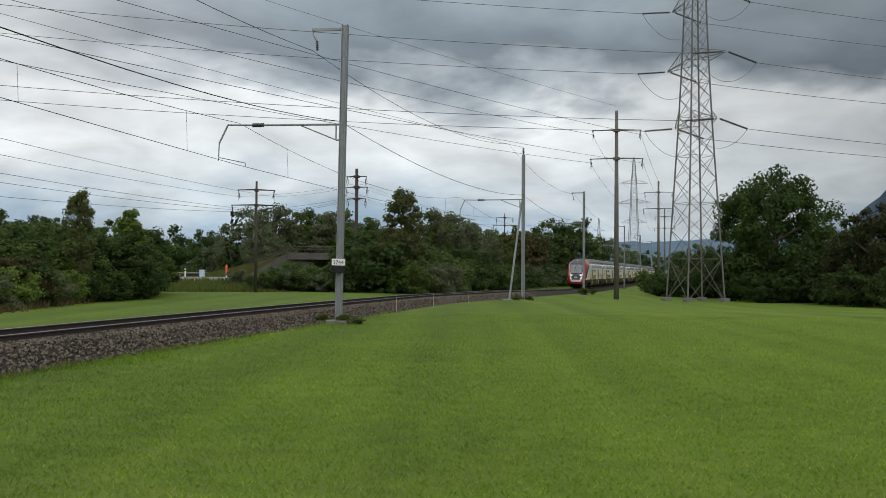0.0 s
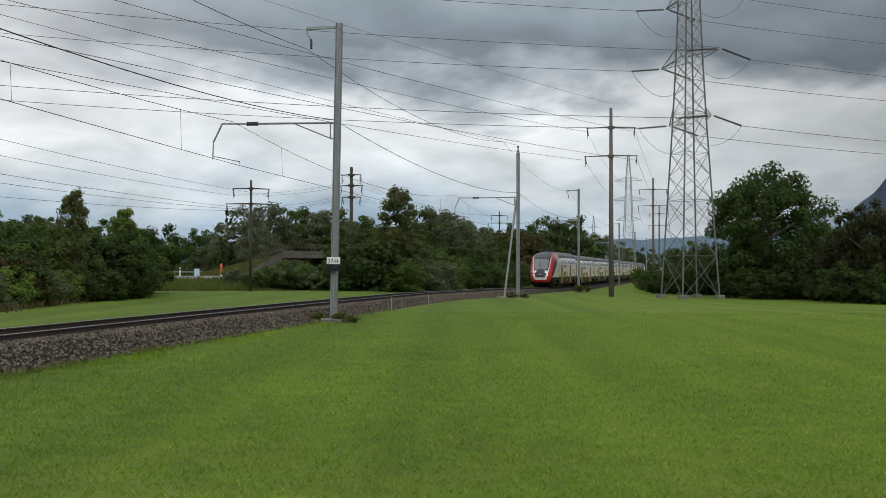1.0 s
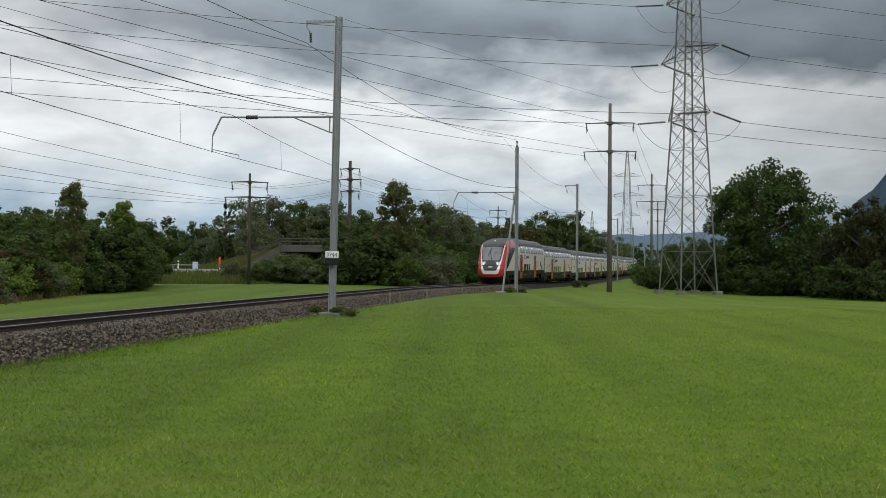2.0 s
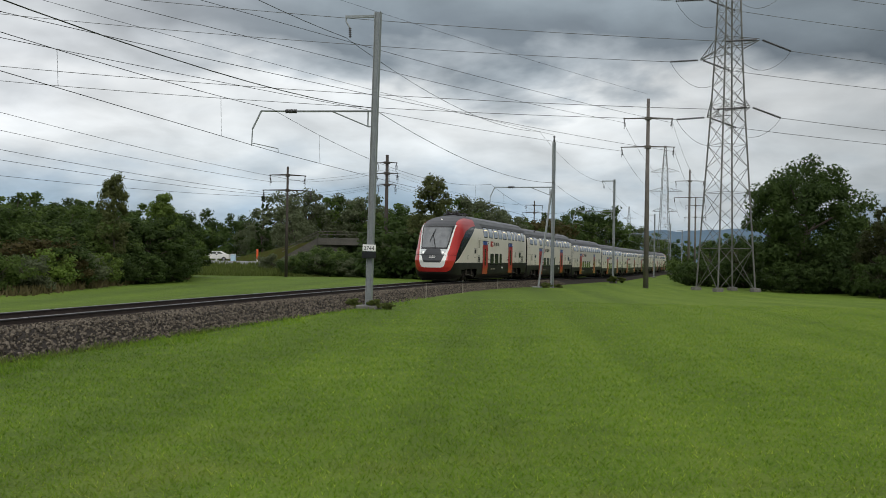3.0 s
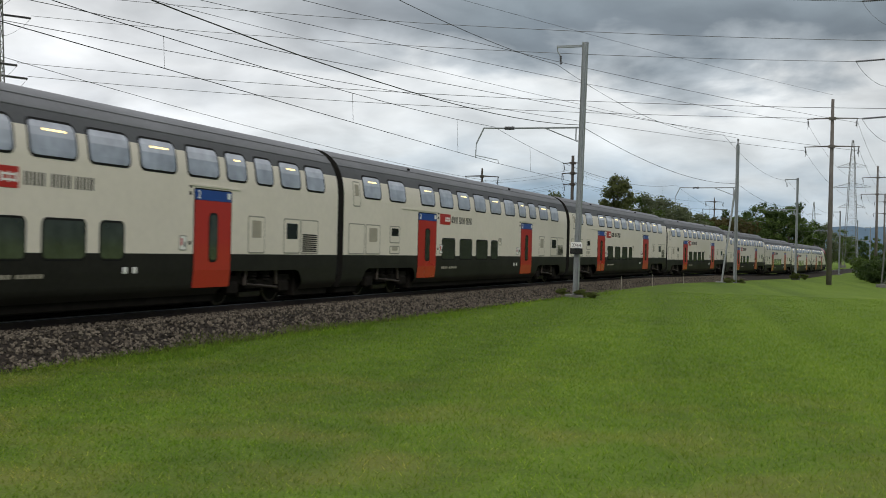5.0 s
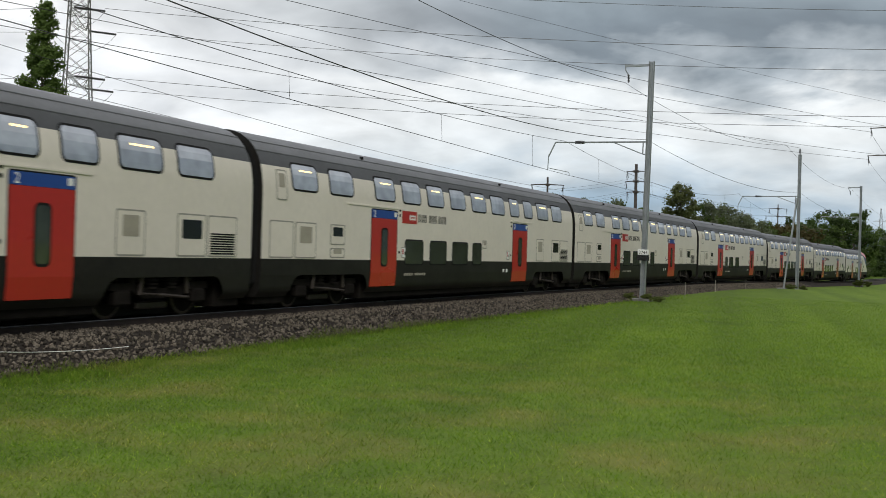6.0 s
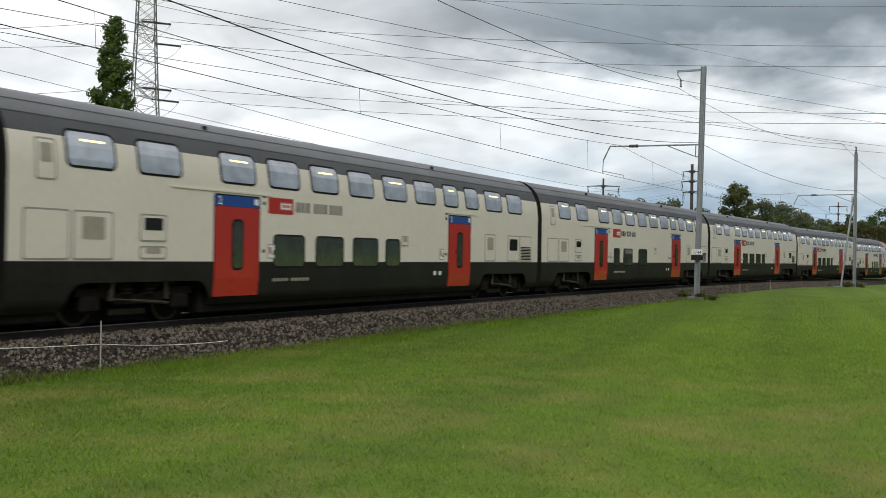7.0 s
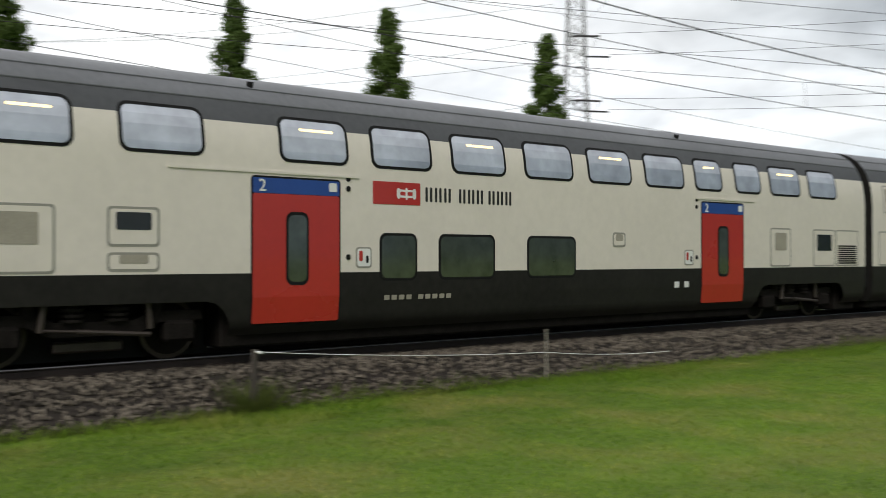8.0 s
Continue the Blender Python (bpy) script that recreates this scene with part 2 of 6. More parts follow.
# ---- the line of the track ----
def track_table():
    s = np.arange(-160, 760, 1.0)
    head = np.radians(np.interp(s, [-160, -60, 0, 10, 60, 78, 95, 165, 190, 400, 760], [0.0, 3.0, 5.5, 7.0, 11.0, 11.5, 12.8, 13.2, 13.2, 13.2, 14.0]))
    x, y = np.cumsum(np.sin(head)), np.cumsum(np.cos(head))
    i = int(np.argmin(abs(s - 35)))
    return s, x - x[i] - 10.6, y - y[i] + 35.0


TS, TX, TY = track_table()


def fall(s):
    """How far the line and its shoulder lie lower at s metres."""
    return float(np.interp(s, [78, 110, 134, 163, 400], [0.0, -0.25, -0.55, -0.85, -1.1]))


def smooth_step(a, b, v):
    k = max(0.0, min(1.0, (v - a) / (b - a)))
    return k * k * (3 - 2 * k)


def ground_z(x, y):
    """The ground: level by the eye, falling gently beyond, lowest in the meadow."""
    lat = x - float(np.interp(y, TY, TX))
    z = fall(y) * smooth_step(-14, -6, lat)
    z += (-0.85 * smooth_step(52, 108, y) - z) * smooth_step(5, 15, lat)
    return z + 0.13 * noise.noise(Vector((x * 0.02, y * 0.02, 0)))


def on_track(s, lat=0.0, z=0.0):
    """A point of the line at s metres, lat metres to its meadow side, z over the meadow."""
    x, y = np.interp(s, TS, TX), np.interp(s, TS, TY)
    dx, dy = np.interp(s + 1, TS, TX) - np.interp(s - 1, TS, TX), np.interp(s + 1, TS, TY) - np.interp(s - 1, TS, TY)
    d = math.hypot(dx, dy)
    return Vector((x + lat * dy / d, y - lat * dx / d, z + fall(s)))


def heading(s):
    a, b = on_track(s - 1), on_track(s + 1)
    return math.degrees(math.atan2(b.x - a.x, b.y - a.y))


def sweep(profile, s0, s1, step, bm=None):
    """Sweeps a list of (lat, z) along the line."""
    bm = bm or bmesh.new()
    rows = []
    s = s0
    while s <= s1 + 1e-6:
        rows.append([bm.verts.new(on_track(s, l, z)) for l, z in profile])
        s += step
    for a, b in zip(rows, rows[1:]):
        for i in range(len(profile) - 1):
            bm.faces.new((a[i], a[i + 1], b[i + 1], b[i]))
    return bm


# ---- ground ----
def meadow_material(name="mown_meadow", k=1.0, blades=False):
    ma = bpy.data.materials.new(name)
    ma.use_nodes = True
    nt = ma.node_tree
    N, L = nt.nodes.new, nt.links.new
    b = nt.nodes["Principled BSDF"]
    b.inputs["Roughness"].default_value = 0.85
    b.inputs["Specular IOR Level"].default_value = 0.15
    tc = N("ShaderNodeTexCoord")

    def nz(scale, detail, vec=None):
        n = N("ShaderNodeTexNoise")
        n.inputs["Scale"].default_value, n.inputs["Detail"].default_value = scale, detail
        L(vec or tc.outputs["Object"], n.inputs["Vector"])
        return n.outputs["Fac"]

    # swaths of the mower, running away beside the line
    mp = N("ShaderNodeMapping")
    mp.inputs["Rotation"].default_value = (0, 0, radians(12))
    mp.inputs["Scale"].default_value = (0.42, 0.012, 1)
    L(tc.outputs["Object"], mp.inputs[0])
    swath = nz(1.0, 2, mp.outputs[0])
    patch, fine, grain = nz(0.22, 6), nz(1.7, 5), nz(26, 3)
    acc = None
    for f, share in ((swath, 1.3), (patch, 0.75), (fine, 1.0), (grain, 1.7)):
        m = N("ShaderNodeMath")
        m.operation = 'MULTIPLY'
        L(f, m.inputs[0])
        m.inputs[1].default_value = share
        if acc is None:
            acc = m.outputs[0]
        else:
            a = N("ShaderNodeMath")
            a.operation = 'ADD'
            L(acc, a.inputs[0]), L(m.outputs[0], a.inputs[1])
            acc = a.outputs[0]
    # darker green in the strip beside the line
    mp2 = N("ShaderNodeMapping")
    mp2.inputs["Rotation"].default_value = (0, 0, radians(9))
    L(tc.outputs["Object"], mp2.inputs[0])
    sx = N("ShaderNodeSeparateXYZ")
    L(mp2.outputs[0], sx.inputs[0])
    strip_dark = N("ShaderNodeMapRange")
    strip_dark.interpolation_type = 'SMOOTHSTEP'
    strip_dark.inputs["From Min"].default_value, strip_dark.inputs["From Max"].default_value = -13.0, 2.0
    strip_dark.inputs["To Min"].default_value, strip_dark.inputs["To Max"].default_value = -0.34, 0.0
    L(sx.outputs[0], strip_dark.inputs[0])
    far = N("ShaderNodeMapRange")
    far.interpolation_type = 'SMOOTHSTEP'
    far.inputs["From Min"].default_value, far.inputs["From Max"].default_value = -17.0, -22.0
    far.inputs["To Min"].default_value, far.inputs["To Max"].default_value = 0.0, 0.10
    L(sx.outputs[0], far.inputs[0])
    both = N("ShaderNodeMath")
    both.operation = 'ADD'
    L(strip_dark.outputs[0], both.inputs[0]), L(far.outputs[0], both.inputs[1])
    ad = N("ShaderNodeMath")
    ad.operation = 'ADD'
    L(acc, ad.inputs[0]), L(both.outputs[0], ad.inputs[1])
    acc = ad.outputs[0]
    ramp = N("ShaderNodeValToRGB")
    e = ramp.color_ramp.elements
    e[0].position, e[0].color = 0.36, (0.074, 0.120, 0.017, 1)
    e[1].position, e[1].color = 0.66, (0.200, 0.250, 0.045, 1)
    mid = e.new(0.5)
    mid.color = (0.122, 0.193, 0.021, 1)
    for el in e:
        el.color = (el.color[0] * k, el.color[1] * k, el.color[2] * k, 1)
    sc = N("ShaderNodeMath")
    sc.operation = 'MULTIPLY'
    L(acc, sc.inputs[0])
    sc.inputs[1].default_value = 1 / 4.85
    L(sc.outputs[0], ramp.inputs[0])
    # a drier, straw-coloured stretch of the meadow
    raw = N("ShaderNodeSeparateXYZ")
    L(tc.outputs["Object"], raw.inputs[0])
    dry, spots = N("ShaderNodeMapRange"), N("ShaderNodeMapRange")
    dry.inputs["From Min"].default_value, dry.inputs["From Max"].default_value = 26.0, 13.0
    L(raw.outputs[1], dry.inputs[0])
    spots.inputs["From Min"].default_value, spots.inputs["From Max"].default_value = 0.45, 0.68
    spots.inputs["To Max"].default_value = 0.55
    L(nz(0.55, 7), spots.inputs[0])
    amount = N("ShaderNodeMath")
    amount.operation = 'MULTIPLY'
    L(dry.outputs[0], amount.inputs[0]), L(spots.outputs[0], amount.inputs[1])
    straw = N("ShaderNodeMix")
    straw.data_type = 'RGBA'
    straw.inputs["B"].default_value = (0.23 * k, 0.20 * k, 0.065 * k, 1)
    L(amount.outputs[0], straw.inputs["Factor"]), L(ramp.outputs[0], straw.inputs["A"])
    col = straw.outputs["Result"]
    if blades:
        # single blades differ: some pale and straw-coloured
        isl = N("ShaderNodeNewGeometry")
        pick = N("ShaderNodeValToRGB")
        p = pick.color_ramp.elements
        p[0].position, p[0].color = 0.0, (0.84, 0.96, 0.82, 1)
        p[1].position, p[1].color = 1.0, (2.1, 1.7, 2.3, 1)
        q = p.new(0.8)
        q.color = (1.15, 1.15, 1.0, 1)
        L(isl.outputs["Random Per Island"], pick.inputs[0])
        mul = N("ShaderNodeMix")
        mul.data_type, mul.blend_type = 'RGBA', 'MULTIPLY'
        mul.inputs["Factor"].default_value = 1.0
        L(col, mul.inputs["A"]), L(pick.outputs[0], mul.inputs["B"])
        col = mul.outputs["Result"]
        tr, mx = N("ShaderNodeBsdfTranslucent"), N("ShaderNodeMixShader")
        mx.inputs[0].default_value = 0.5
        L(col, tr.inputs["Color"]), L(b.outputs[0], mx.inputs[1]), L(tr.outputs[0], mx.inputs[2])
        L(mx.outputs[0], nt.nodes["Material Output"].inputs["Surface"])
    L(col, b.inputs["Base Color"])
    bp = N("ShaderNodeBump")
    bp.inputs["Strength"].default_value, bp.inputs["Distance"].default_value = 0.6, 0.05
    L(grain, bp.inputs["Height"]), L(bp.outputs[0], b.inputs["Normal"])
    return ma


M["meadow"] = meadow_material()


def build_ground():
    """One sheet to the horizon, with gentle undulation away from the line."""
    bm = bmesh.new()
    xs = sorted(set([-4000, -2500, -1500, -800, -500, -350, -250] + list(range(-200, -40, 8)) + list(range(-40, 61, 4)) + list(range(64, 201, 8)) + [250, 350, 500, 800, 1500, 2500, 4000]))
    ys = sorted(set([-4000, -2000, -800, -400, -250] + list(range(-160, 0, 8)) + list(range(0, 201, 5)) + list(range(208, 321, 8)) + [380, 480, 600, 900, 1500, 2500, 4500]))
    grid = []
    for y in ys:
        row = []
        for x in xs:
            z = 0.0
            if abs(x) < 600 and abs(y) < 700:
                z = ground_z(x, y)
            row.append(bm.verts.new((x, y, z - 0.03)))
        grid.append(row)
    for a, b in zip(grid, grid[1:]):
        for i in range(len(xs) - 1):
            bm.faces.new((a[i], a[i + 1], b[i + 1], b[i]))
    g = link("ground", bm, M["meadow"], True)
    tagged(g, "mown green meadow with pale swath stripes", "meadow", kind="structure")


def build_grass():
    """Short blades over the part of the meadow that lies near the eye."""
    rng = np.random.default_rng(5)
    n = 1450000
    x, y = -13 + 42 * rng.random(n), 1 + 62 * rng.random(n)
    near = np.hypot(x - 0.4, y - np.clip(y, 0.0, 12.6))
    edge = np.interp(y, TY, TX) + 2.45
    keep = (x > edge + 0.5 * rng.random(n) ** 2 - 0.15) & (rng.random(n) < np.clip(1.25 * np.exp(-(near - 6) / 13), 0, 1))
    x, y, r, edge = x[keep], y[keep], near[keep], edge[keep]
    n = len(x)
    tall = np.where(x < edge + 1.1 + 0.5 * np.sin(y * 0.9), 2.6, 1.0) * (0.6 + 0.8 * rng.random(n))
    h = 0.042 * tall
    w = 0.0035 + 0.0035 * rng.random(n) + 0.0003 * r
    th = rng.random(n) * 2 * np.pi
    lean = (rng.random((n, 2)) - 0.5) * 2.0 * np.where(tall > 1.5, 1.1, 1.3)[:, None] * h[:, None]
    z0 = np.array([ground_z(p, q) for p, q in zip(x, y)]) - 0.035
    dx, dy = np.cos(th) * w, np.sin(th) * w
    V = np.empty((n, 3, 3))
    V[:, 0] = np.stack([x - dx, y - dy, z0], 1)
    V[:, 1] = np.stack([x + dx, y + dy, z0], 1)
    V[:, 2] = np.stack([x + lean[:, 0], y + lean[:, 1], z0 + h], 1)
    me = bpy.data.meshes.new("grass")
    me.from_pydata(V.reshape(-1, 3), [], np.arange(3 * n).reshape(-1, 3))
    ma = meadow_material("grass_blades", 1.62, True)
    me.materials.append(ma)
    tagged(new("grass", me), "short mown green grass with yellowish blades", "grass", kind="stuff")


def build_track():
    bed = sweep([(-3.3, -0.06), (-2.9, 0.06), (-1.75, 0.34), (-0.9, 0.37), (0, 0.35), (0.9, 0.37), (1.7, 0.34), (2.45, 0.05), (2.8, -0.06)], -150, 700, 2.0)
    ob = link("ballast_bed", bed, M["ballast"], True)
    tagged(ob, "grey-brown crushed stone ballast bank under the track", "ballast", kind="structure")
    track = new("railway_track")
    tagged(track, "single railway track with rusty rails and polished heads", "track", kind="structure")
    for lat in (-0.75, 0.75):
        t = RAIL
        prof = [(-0.075, t - 0.17), (-0.075, t - 0.155), (-0.012, t - 0.13), (-0.012, t - 0.045), (-0.036, t - 0.035), (-0.036, t - 0.020)]
        prof = prof + [(-a, z) for a, z in prof[::-1]]
        rail = part("rail", sweep([(lat + a, z) for a, z in prof], -150, 700, 2.0), M["railsteel"], track)
        part("rail_head", sweep([(lat - 0.036, t - 0.020), (lat - 0.0325, t - 0.006), (lat - 0.024, t), (lat + 0.024, t), (lat + 0.0325, t - 0.006), (lat + 0.036, t - 0.020)], -150, 700, 2.0), M["railtop"], rail, "polished steel running surface")
    bm = bmesh.new()
    box(bm, -0.13, 0.13, -1.25, 1.25, -0.16, 0.0, 0.02)
    first = part("sleeper", bm, M["sleeper"], track)
    first.matrix_local = Matrix.Translation(on_track(-30, 0, RAIL - 0.17)) @ pose(0, 0, 0, 0, 0, 90 - heading(-30))
    for i in range(1, 260):
        s = -30 + 0.6 * i
        o = first.copy()
        scene.collection.objects.link(o)
        o.matrix_local = Matrix.Translation(on_track(s, 0, RAIL - 0.17 + 0.004 * math.sin(i * 7.3))) @ pose(0, 0, 0, 0, 0, 90 - heading(s))


# single stones differ widely, from near black to pale grey
for node in list(M["stone"].node_tree.nodes):
    if node.type == 'OBJECT_INFO':
        M["stone"].node_tree.nodes.remove(node)
    elif node.type == 'MAP_RANGE' and node.inputs["From Max"].default_value == 2.0:
        node.inputs["From Max"].default_value = 1.0
        node.inputs["To Min"].default_value, node.inputs["To Max"].default_value = 0.14, 1.9
        few = M["stone"].node_tree.nodes.new("ShaderNodeMath")
        few.operation = 'POWER'
        few.inputs[1].default_value = 3.2
        src = node.inputs[0].links[0].from_socket
        M["stone"].node_tree.links.new(src, few.inputs[0])
        M["stone"].node_tree.links.new(few.outputs[0], node.inputs[0])


def build_ballast_stones():
    """Loose stones on the bank where the eye passes nearest."""
    rng = np.random.default_rng(9)
    ico = bmesh.new()
    for c in ((1, 0, 0), (-1, 0, 0), (0, 1, 0), (0, -1, 0), (0, 0, 1), (0, 0, -1)):
        ico.verts.new(c)
    ico.verts.ensure_lookup_table()
    for a, b, c in ((0, 2, 4), (2, 1, 4), (1, 3, 4), (3, 0, 4), (2, 0, 5), (1, 2, 5), (3, 1, 5), (0, 3, 5)):
        ico.faces.new((ico.verts[a], ico.verts[b], ico.verts[c]))
    ico.verts.index_update()
    base = np.array([v.co for v in ico.verts])
    tri = np.array([[v.index for v in f.verts] for f in ico.faces])
    ico.free()
    keep = rng.permutation(len(base))
    n = 45000
    s = -22 + 135 * rng.random(n) ** 1.6
    lat = np.where(rng.random(n) < 0.85, 0.85 + 1.95 * rng.random(n), -3.1 + 2.2 * rng.random(n))
    z = np.interp(np.abs(lat), [0.9, 1.7, 2.5, 2.85], [0.37, 0.345, 0.04, -0.05]) + np.array([fall(v) for v in s])
    x, y = np.interp(s, TS, TX), np.interp(s, TS, TY)
    hd = np.radians(np.interp(s, [-160, -60, 0, 10, 60, 78, 95, 165], [0.0, 3.0, 5.5, 7.0, 11.0, 11.5, 12.8, 13.2]))
    P = np.stack([x + lat * np.cos(hd), y - lat * np.sin(hd), z + 0.022], 1)
    size = 0.021 + 0.027 * rng.random(n)
    V = np.empty((n, len(base), 3))
    for k in range(len(base)):
        j = 0.72 + 0.56 * rng.random((n, 1))
        V[:, k] = base[k] * j * np.stack([size * 1.25, size, size * 0.95], 1)
    for i, j in ((0, 1), (0, 2), (1, 2)):
        a = rng.random(n) * 2 * np.pi
        c, d = np.cos(a)[:, None], np.sin(a)[:, None]
        vi, vj = V[..., i] * c - V[..., j] * d, V[..., i] * d + V[..., j] * c
        V[..., i], V[..., j] = vi, vj
    V = V + P[:, None]
    F = (tri[None] + (np.arange(n) * len(base))[:, None, None]).reshape(-1, 3)
    me = bpy.data.meshes.new("ballast_stones")
    me.from_pydata(V.reshape(-1, 3), [], F)
    me.materials.append(M["stone"])
    tagged(new("ballast_stones", me), "loose angular grey and brown ballast stones", "stones", kind="stuff")


# ---- the train ----
# half section of a coach: (half width, height over the rail)
SECTION = [(1.22, 0.33), (1.36, 0.50), (1.40, 0.90), (1.40, 1.27), (1.40, 2.90), (1.385, 3.15), (1.35, 3.40), (1.315, 3.55),
           (1.24, 3.74), (1.12, 3.95), (0.95, 4.14), (0.70, 4.30), (0.38, 4.40), (0.0, 4.43)]


def half_width(z):
    return float(np.interp(z, [p[1] for p in SECTION], [p[0] for p in SECTION]))


def shell(x0, x1, z0, z1, step=0.12, out=0.0, sides=(1, -1)):
    """A strip of the coach's skin between two heights."""
    bm = bmesh.new()
    zs = [p[1] for p in SECTION if z0 - 1e-6 <= p[1] <= z1 + 1e-6]
    zs = sorted(set([z0, z1] + zs))
    for sd in sides:
        a = [bm.verts.new((x0, sd * (half_width(z) + out), z)) for z in zs]
        b = [bm.verts.new((x1, sd * (half_width(z) + out), z)) for z in zs]
        for i in range(len(zs) - 1):
            q = (a[i], b[i], b[i + 1], a[i + 1])
            bm.faces.new(q if sd < 0 else q[::-1])
    return bm


def skin_panel(x0, x1, z0, z1, sd, out, thick, r=0.12, n=4):
    """A rounded panel that follows the skin, standing proud of it by out."""
    bm = bmesh.new()
    r = max(1e-3, min(r, (x1 - x0) / 2 - 1e-3, (z1 - z0) / 2 - 1e-3))
    cor = [r * (1 - math.cos(radians(90 * i / n))) for i in range(n + 1)]
    zs = sorted(set([round(z0 + c, 5) for c in cor] + [round(z1 - c, 5) for c in cor] + [z for w, z in SECTION if z0 + r < z < z1 - r]))
    top, low = [], []
    for z in zs:
        e = min(z - z0, z1 - z)
        i = 0.0 if e >= r else r - math.sqrt(max(0.0, r * r - (r - e) ** 2))
        w = half_width(z) + out
        top.append([bm.verts.new((x, sd * w, z)) for x in (x0 + i, x1 - i)])
        low.append([bm.verts.new((x, sd * (w - thick), z)) for x in (x0 + i, x1 - i)])
    for k in range(len(zs) - 1):
        a, b, c, d = top[k], top[k + 1], low[k], low[k + 1]
        bm.faces.new((a[0], a[1], b[1], b[0]))
        bm.faces.new((a[0], b[0], d[0], c[0]))
        bm.faces.new((a[1], c[1], d[1], b[1]))
    bm.faces.new((top[0][0], low[0][0], low[0][1], top[0][1]))
    bm.faces.new((top[-1][0], top[-1][1], low[-1][1], low[-1][0]))
    bmesh.ops.recalc_face_normals(bm, faces=bm.faces[:])
    return bm


def text_mesh(body, size, x, y, z, face, parent, name, material, depth=0.004, align='LEFT'):
    """Letters of the built-in font as a mesh, in the parent's space."""
    cu = bpy.data.curves.new(name, 'FONT')
    cu.body, cu.size, cu.extrude, cu.align_x = body, size, depth, align
    cu.resolution_u = 2
    tmp = bpy.data.objects.new(name, cu)
    me = bpy.data.meshes.new_from_object(tmp)
    bpy.data.objects.remove(tmp)
    me.materials.clear()
    me.materials.append(material)
    ob = new(name, me)
    ob.parent = parent
    ob.matrix_local = pose(x, y, z) @ face
    return ob


def bogie(parent, x):
    """Cross beam, side frames, axle boxes, springs, four wheels and a damper on each side."""
    bm = bmesh.new()
    box(bm, x - 0.35, x + 0.35, -1.0, 1.0, 0.45, 0.75, 0.03)
    b = part("bogie", bm, M["underframe"], parent, "dusty dark steel bogie")
    for sd in (-1, 1):
        bm = bmesh.new()
        # a side frame dropped in the middle, one closed outline
        out = [(-1.62, 0.60), (-1.58, 0.74), (-0.85, 0.74), (-0.55, 0.62), (0.55, 0.62), (0.85, 0.74), (1.58, 0.74), (1.62, 0.60), (0.95, 0.58), (0.60, 0.42), (-0.60, 0.42), (-0.95, 0.58)]
        fa, fb = [bm.verts.new((x + p, sd * 1.04, z)) for p, z in out], [bm.verts.new((x + p, sd * 1.20, z)) for p, z in out]
        for i in range(12):
            j = (i + 1) % 12
            bm.faces.new((fa[i], fa[j], fb[j], fb[i]))
        bm.faces.new(fa[::-1])
        bm.faces.new(fb)
        bmesh.ops.recalc_face_normals(bm, faces=bm.faces[:])
        part("side_frame", bm, M["underframe"], b)
        for dx in (-1.25, 1.25):
            bm = bmesh.new()
            box(bm, x + dx - 0.24, x + dx + 0.24, sd * 1.14 - 0.12, sd * 1.14 + 0.12, 0.28, 0.60, 0.05)
            part("axle_box", bm, M["underframe"], b)
            bm = bmesh.new()
            bar(bm, (x + dx * 0.72, sd * 1.12, 0.68), (x + dx * 0.72, sd * 1.12, 0.97), 0.11, 10)
            part("spring", bm, M["underframe"], b)
    for dx in (-1.25, 1.25):
        for sd in (-1, 1):
            bm = bmesh.new()
            bar(bm, (x + dx, sd * 0.68, 0.46), (x + dx, sd * 0.80, 0.46), 0.46, 20)
            bar(bm, (x + dx, sd * 0.80, 0.46), (x + dx, sd * 0.98, 0.46), 0.15, 10)
            w = part("wheel", bm, M["underframe"], b)
            bm = bmesh.new()
            for i in range(24):
                a0, a1 = 2 * math.pi * i / 24, 2 * math.pi * (i + 1) / 24
                v = [bm.verts.new((x + dx + r * math.cos(a), sd * y, 0.46 + r * math.sin(a))) for a, r, y in ((a0, 0.455, 0.803), (a1, 0.455, 0.803), (a1, 0.39, 0.812), (a0, 0.39, 0.812))]
                bm.faces.new(v if sd < 0 else v[::-1])
            part("rim", bm, M["wheel"], w, "worn bright steel tyre")
    for sd in (-1, 1):
        for dx in (-0.32, 0.32):
            bm = bmesh.new()
            for k in range(5):
                bar(bm, (x + dx, sd * 1.14, 0.62 + 0.075 * k), (x + dx, sd * 1.14, 0.66 + 0.075 * k), 0.17, 12)
            bar(bm, (x + dx, sd * 1.14, 0.60), (x + dx, sd * 1.14, 1.0), 0.10, 8)
            part("air_spring", bm, M["underframe"], b)
        for dx in (-0.78, 0.78):
            bm = bmesh.new()
            bar(bm, (x + dx, sd * 1.26, 0.50), (x + dx * 0.92, sd * 1.26, 1.0), 0.05, 8)
            part("damper", bm, M["wheel"], b)
        for dx in (-1.78, 1.72):
            bm = bmesh.new()
            box(bm, x + dx, x + dx + 0.10, sd * 0.72 - 0.05, sd * 0.72 + 0.05, 0.14, 0.72)
            part("sand_pipe", bm, M["underframe"], b)
        bm = bmesh.new()
        box(bm, x - 0.5, x + 0.5, sd * 0.92 - 0.06, sd * 0.92 + 0.06, 0.18, 0.34, 0.03)
        part("rail_brake", bm, M["wheel"], b, "track brake over the rail")
        bm = bmesh.new()
        bar(bm, (x - 0.75, sd * 1.31, 0.42), (x + 0.30, sd * 1.31, 0.50), 0.035, 8)
        bar(bm, (x + 0.30, sd * 1.31, 0.50), (x + 0.75, sd * 1.31, 0.53), 0.022, 8)
        part("damper", bm, M["wheel"], b, "steel damper rod")
    return b


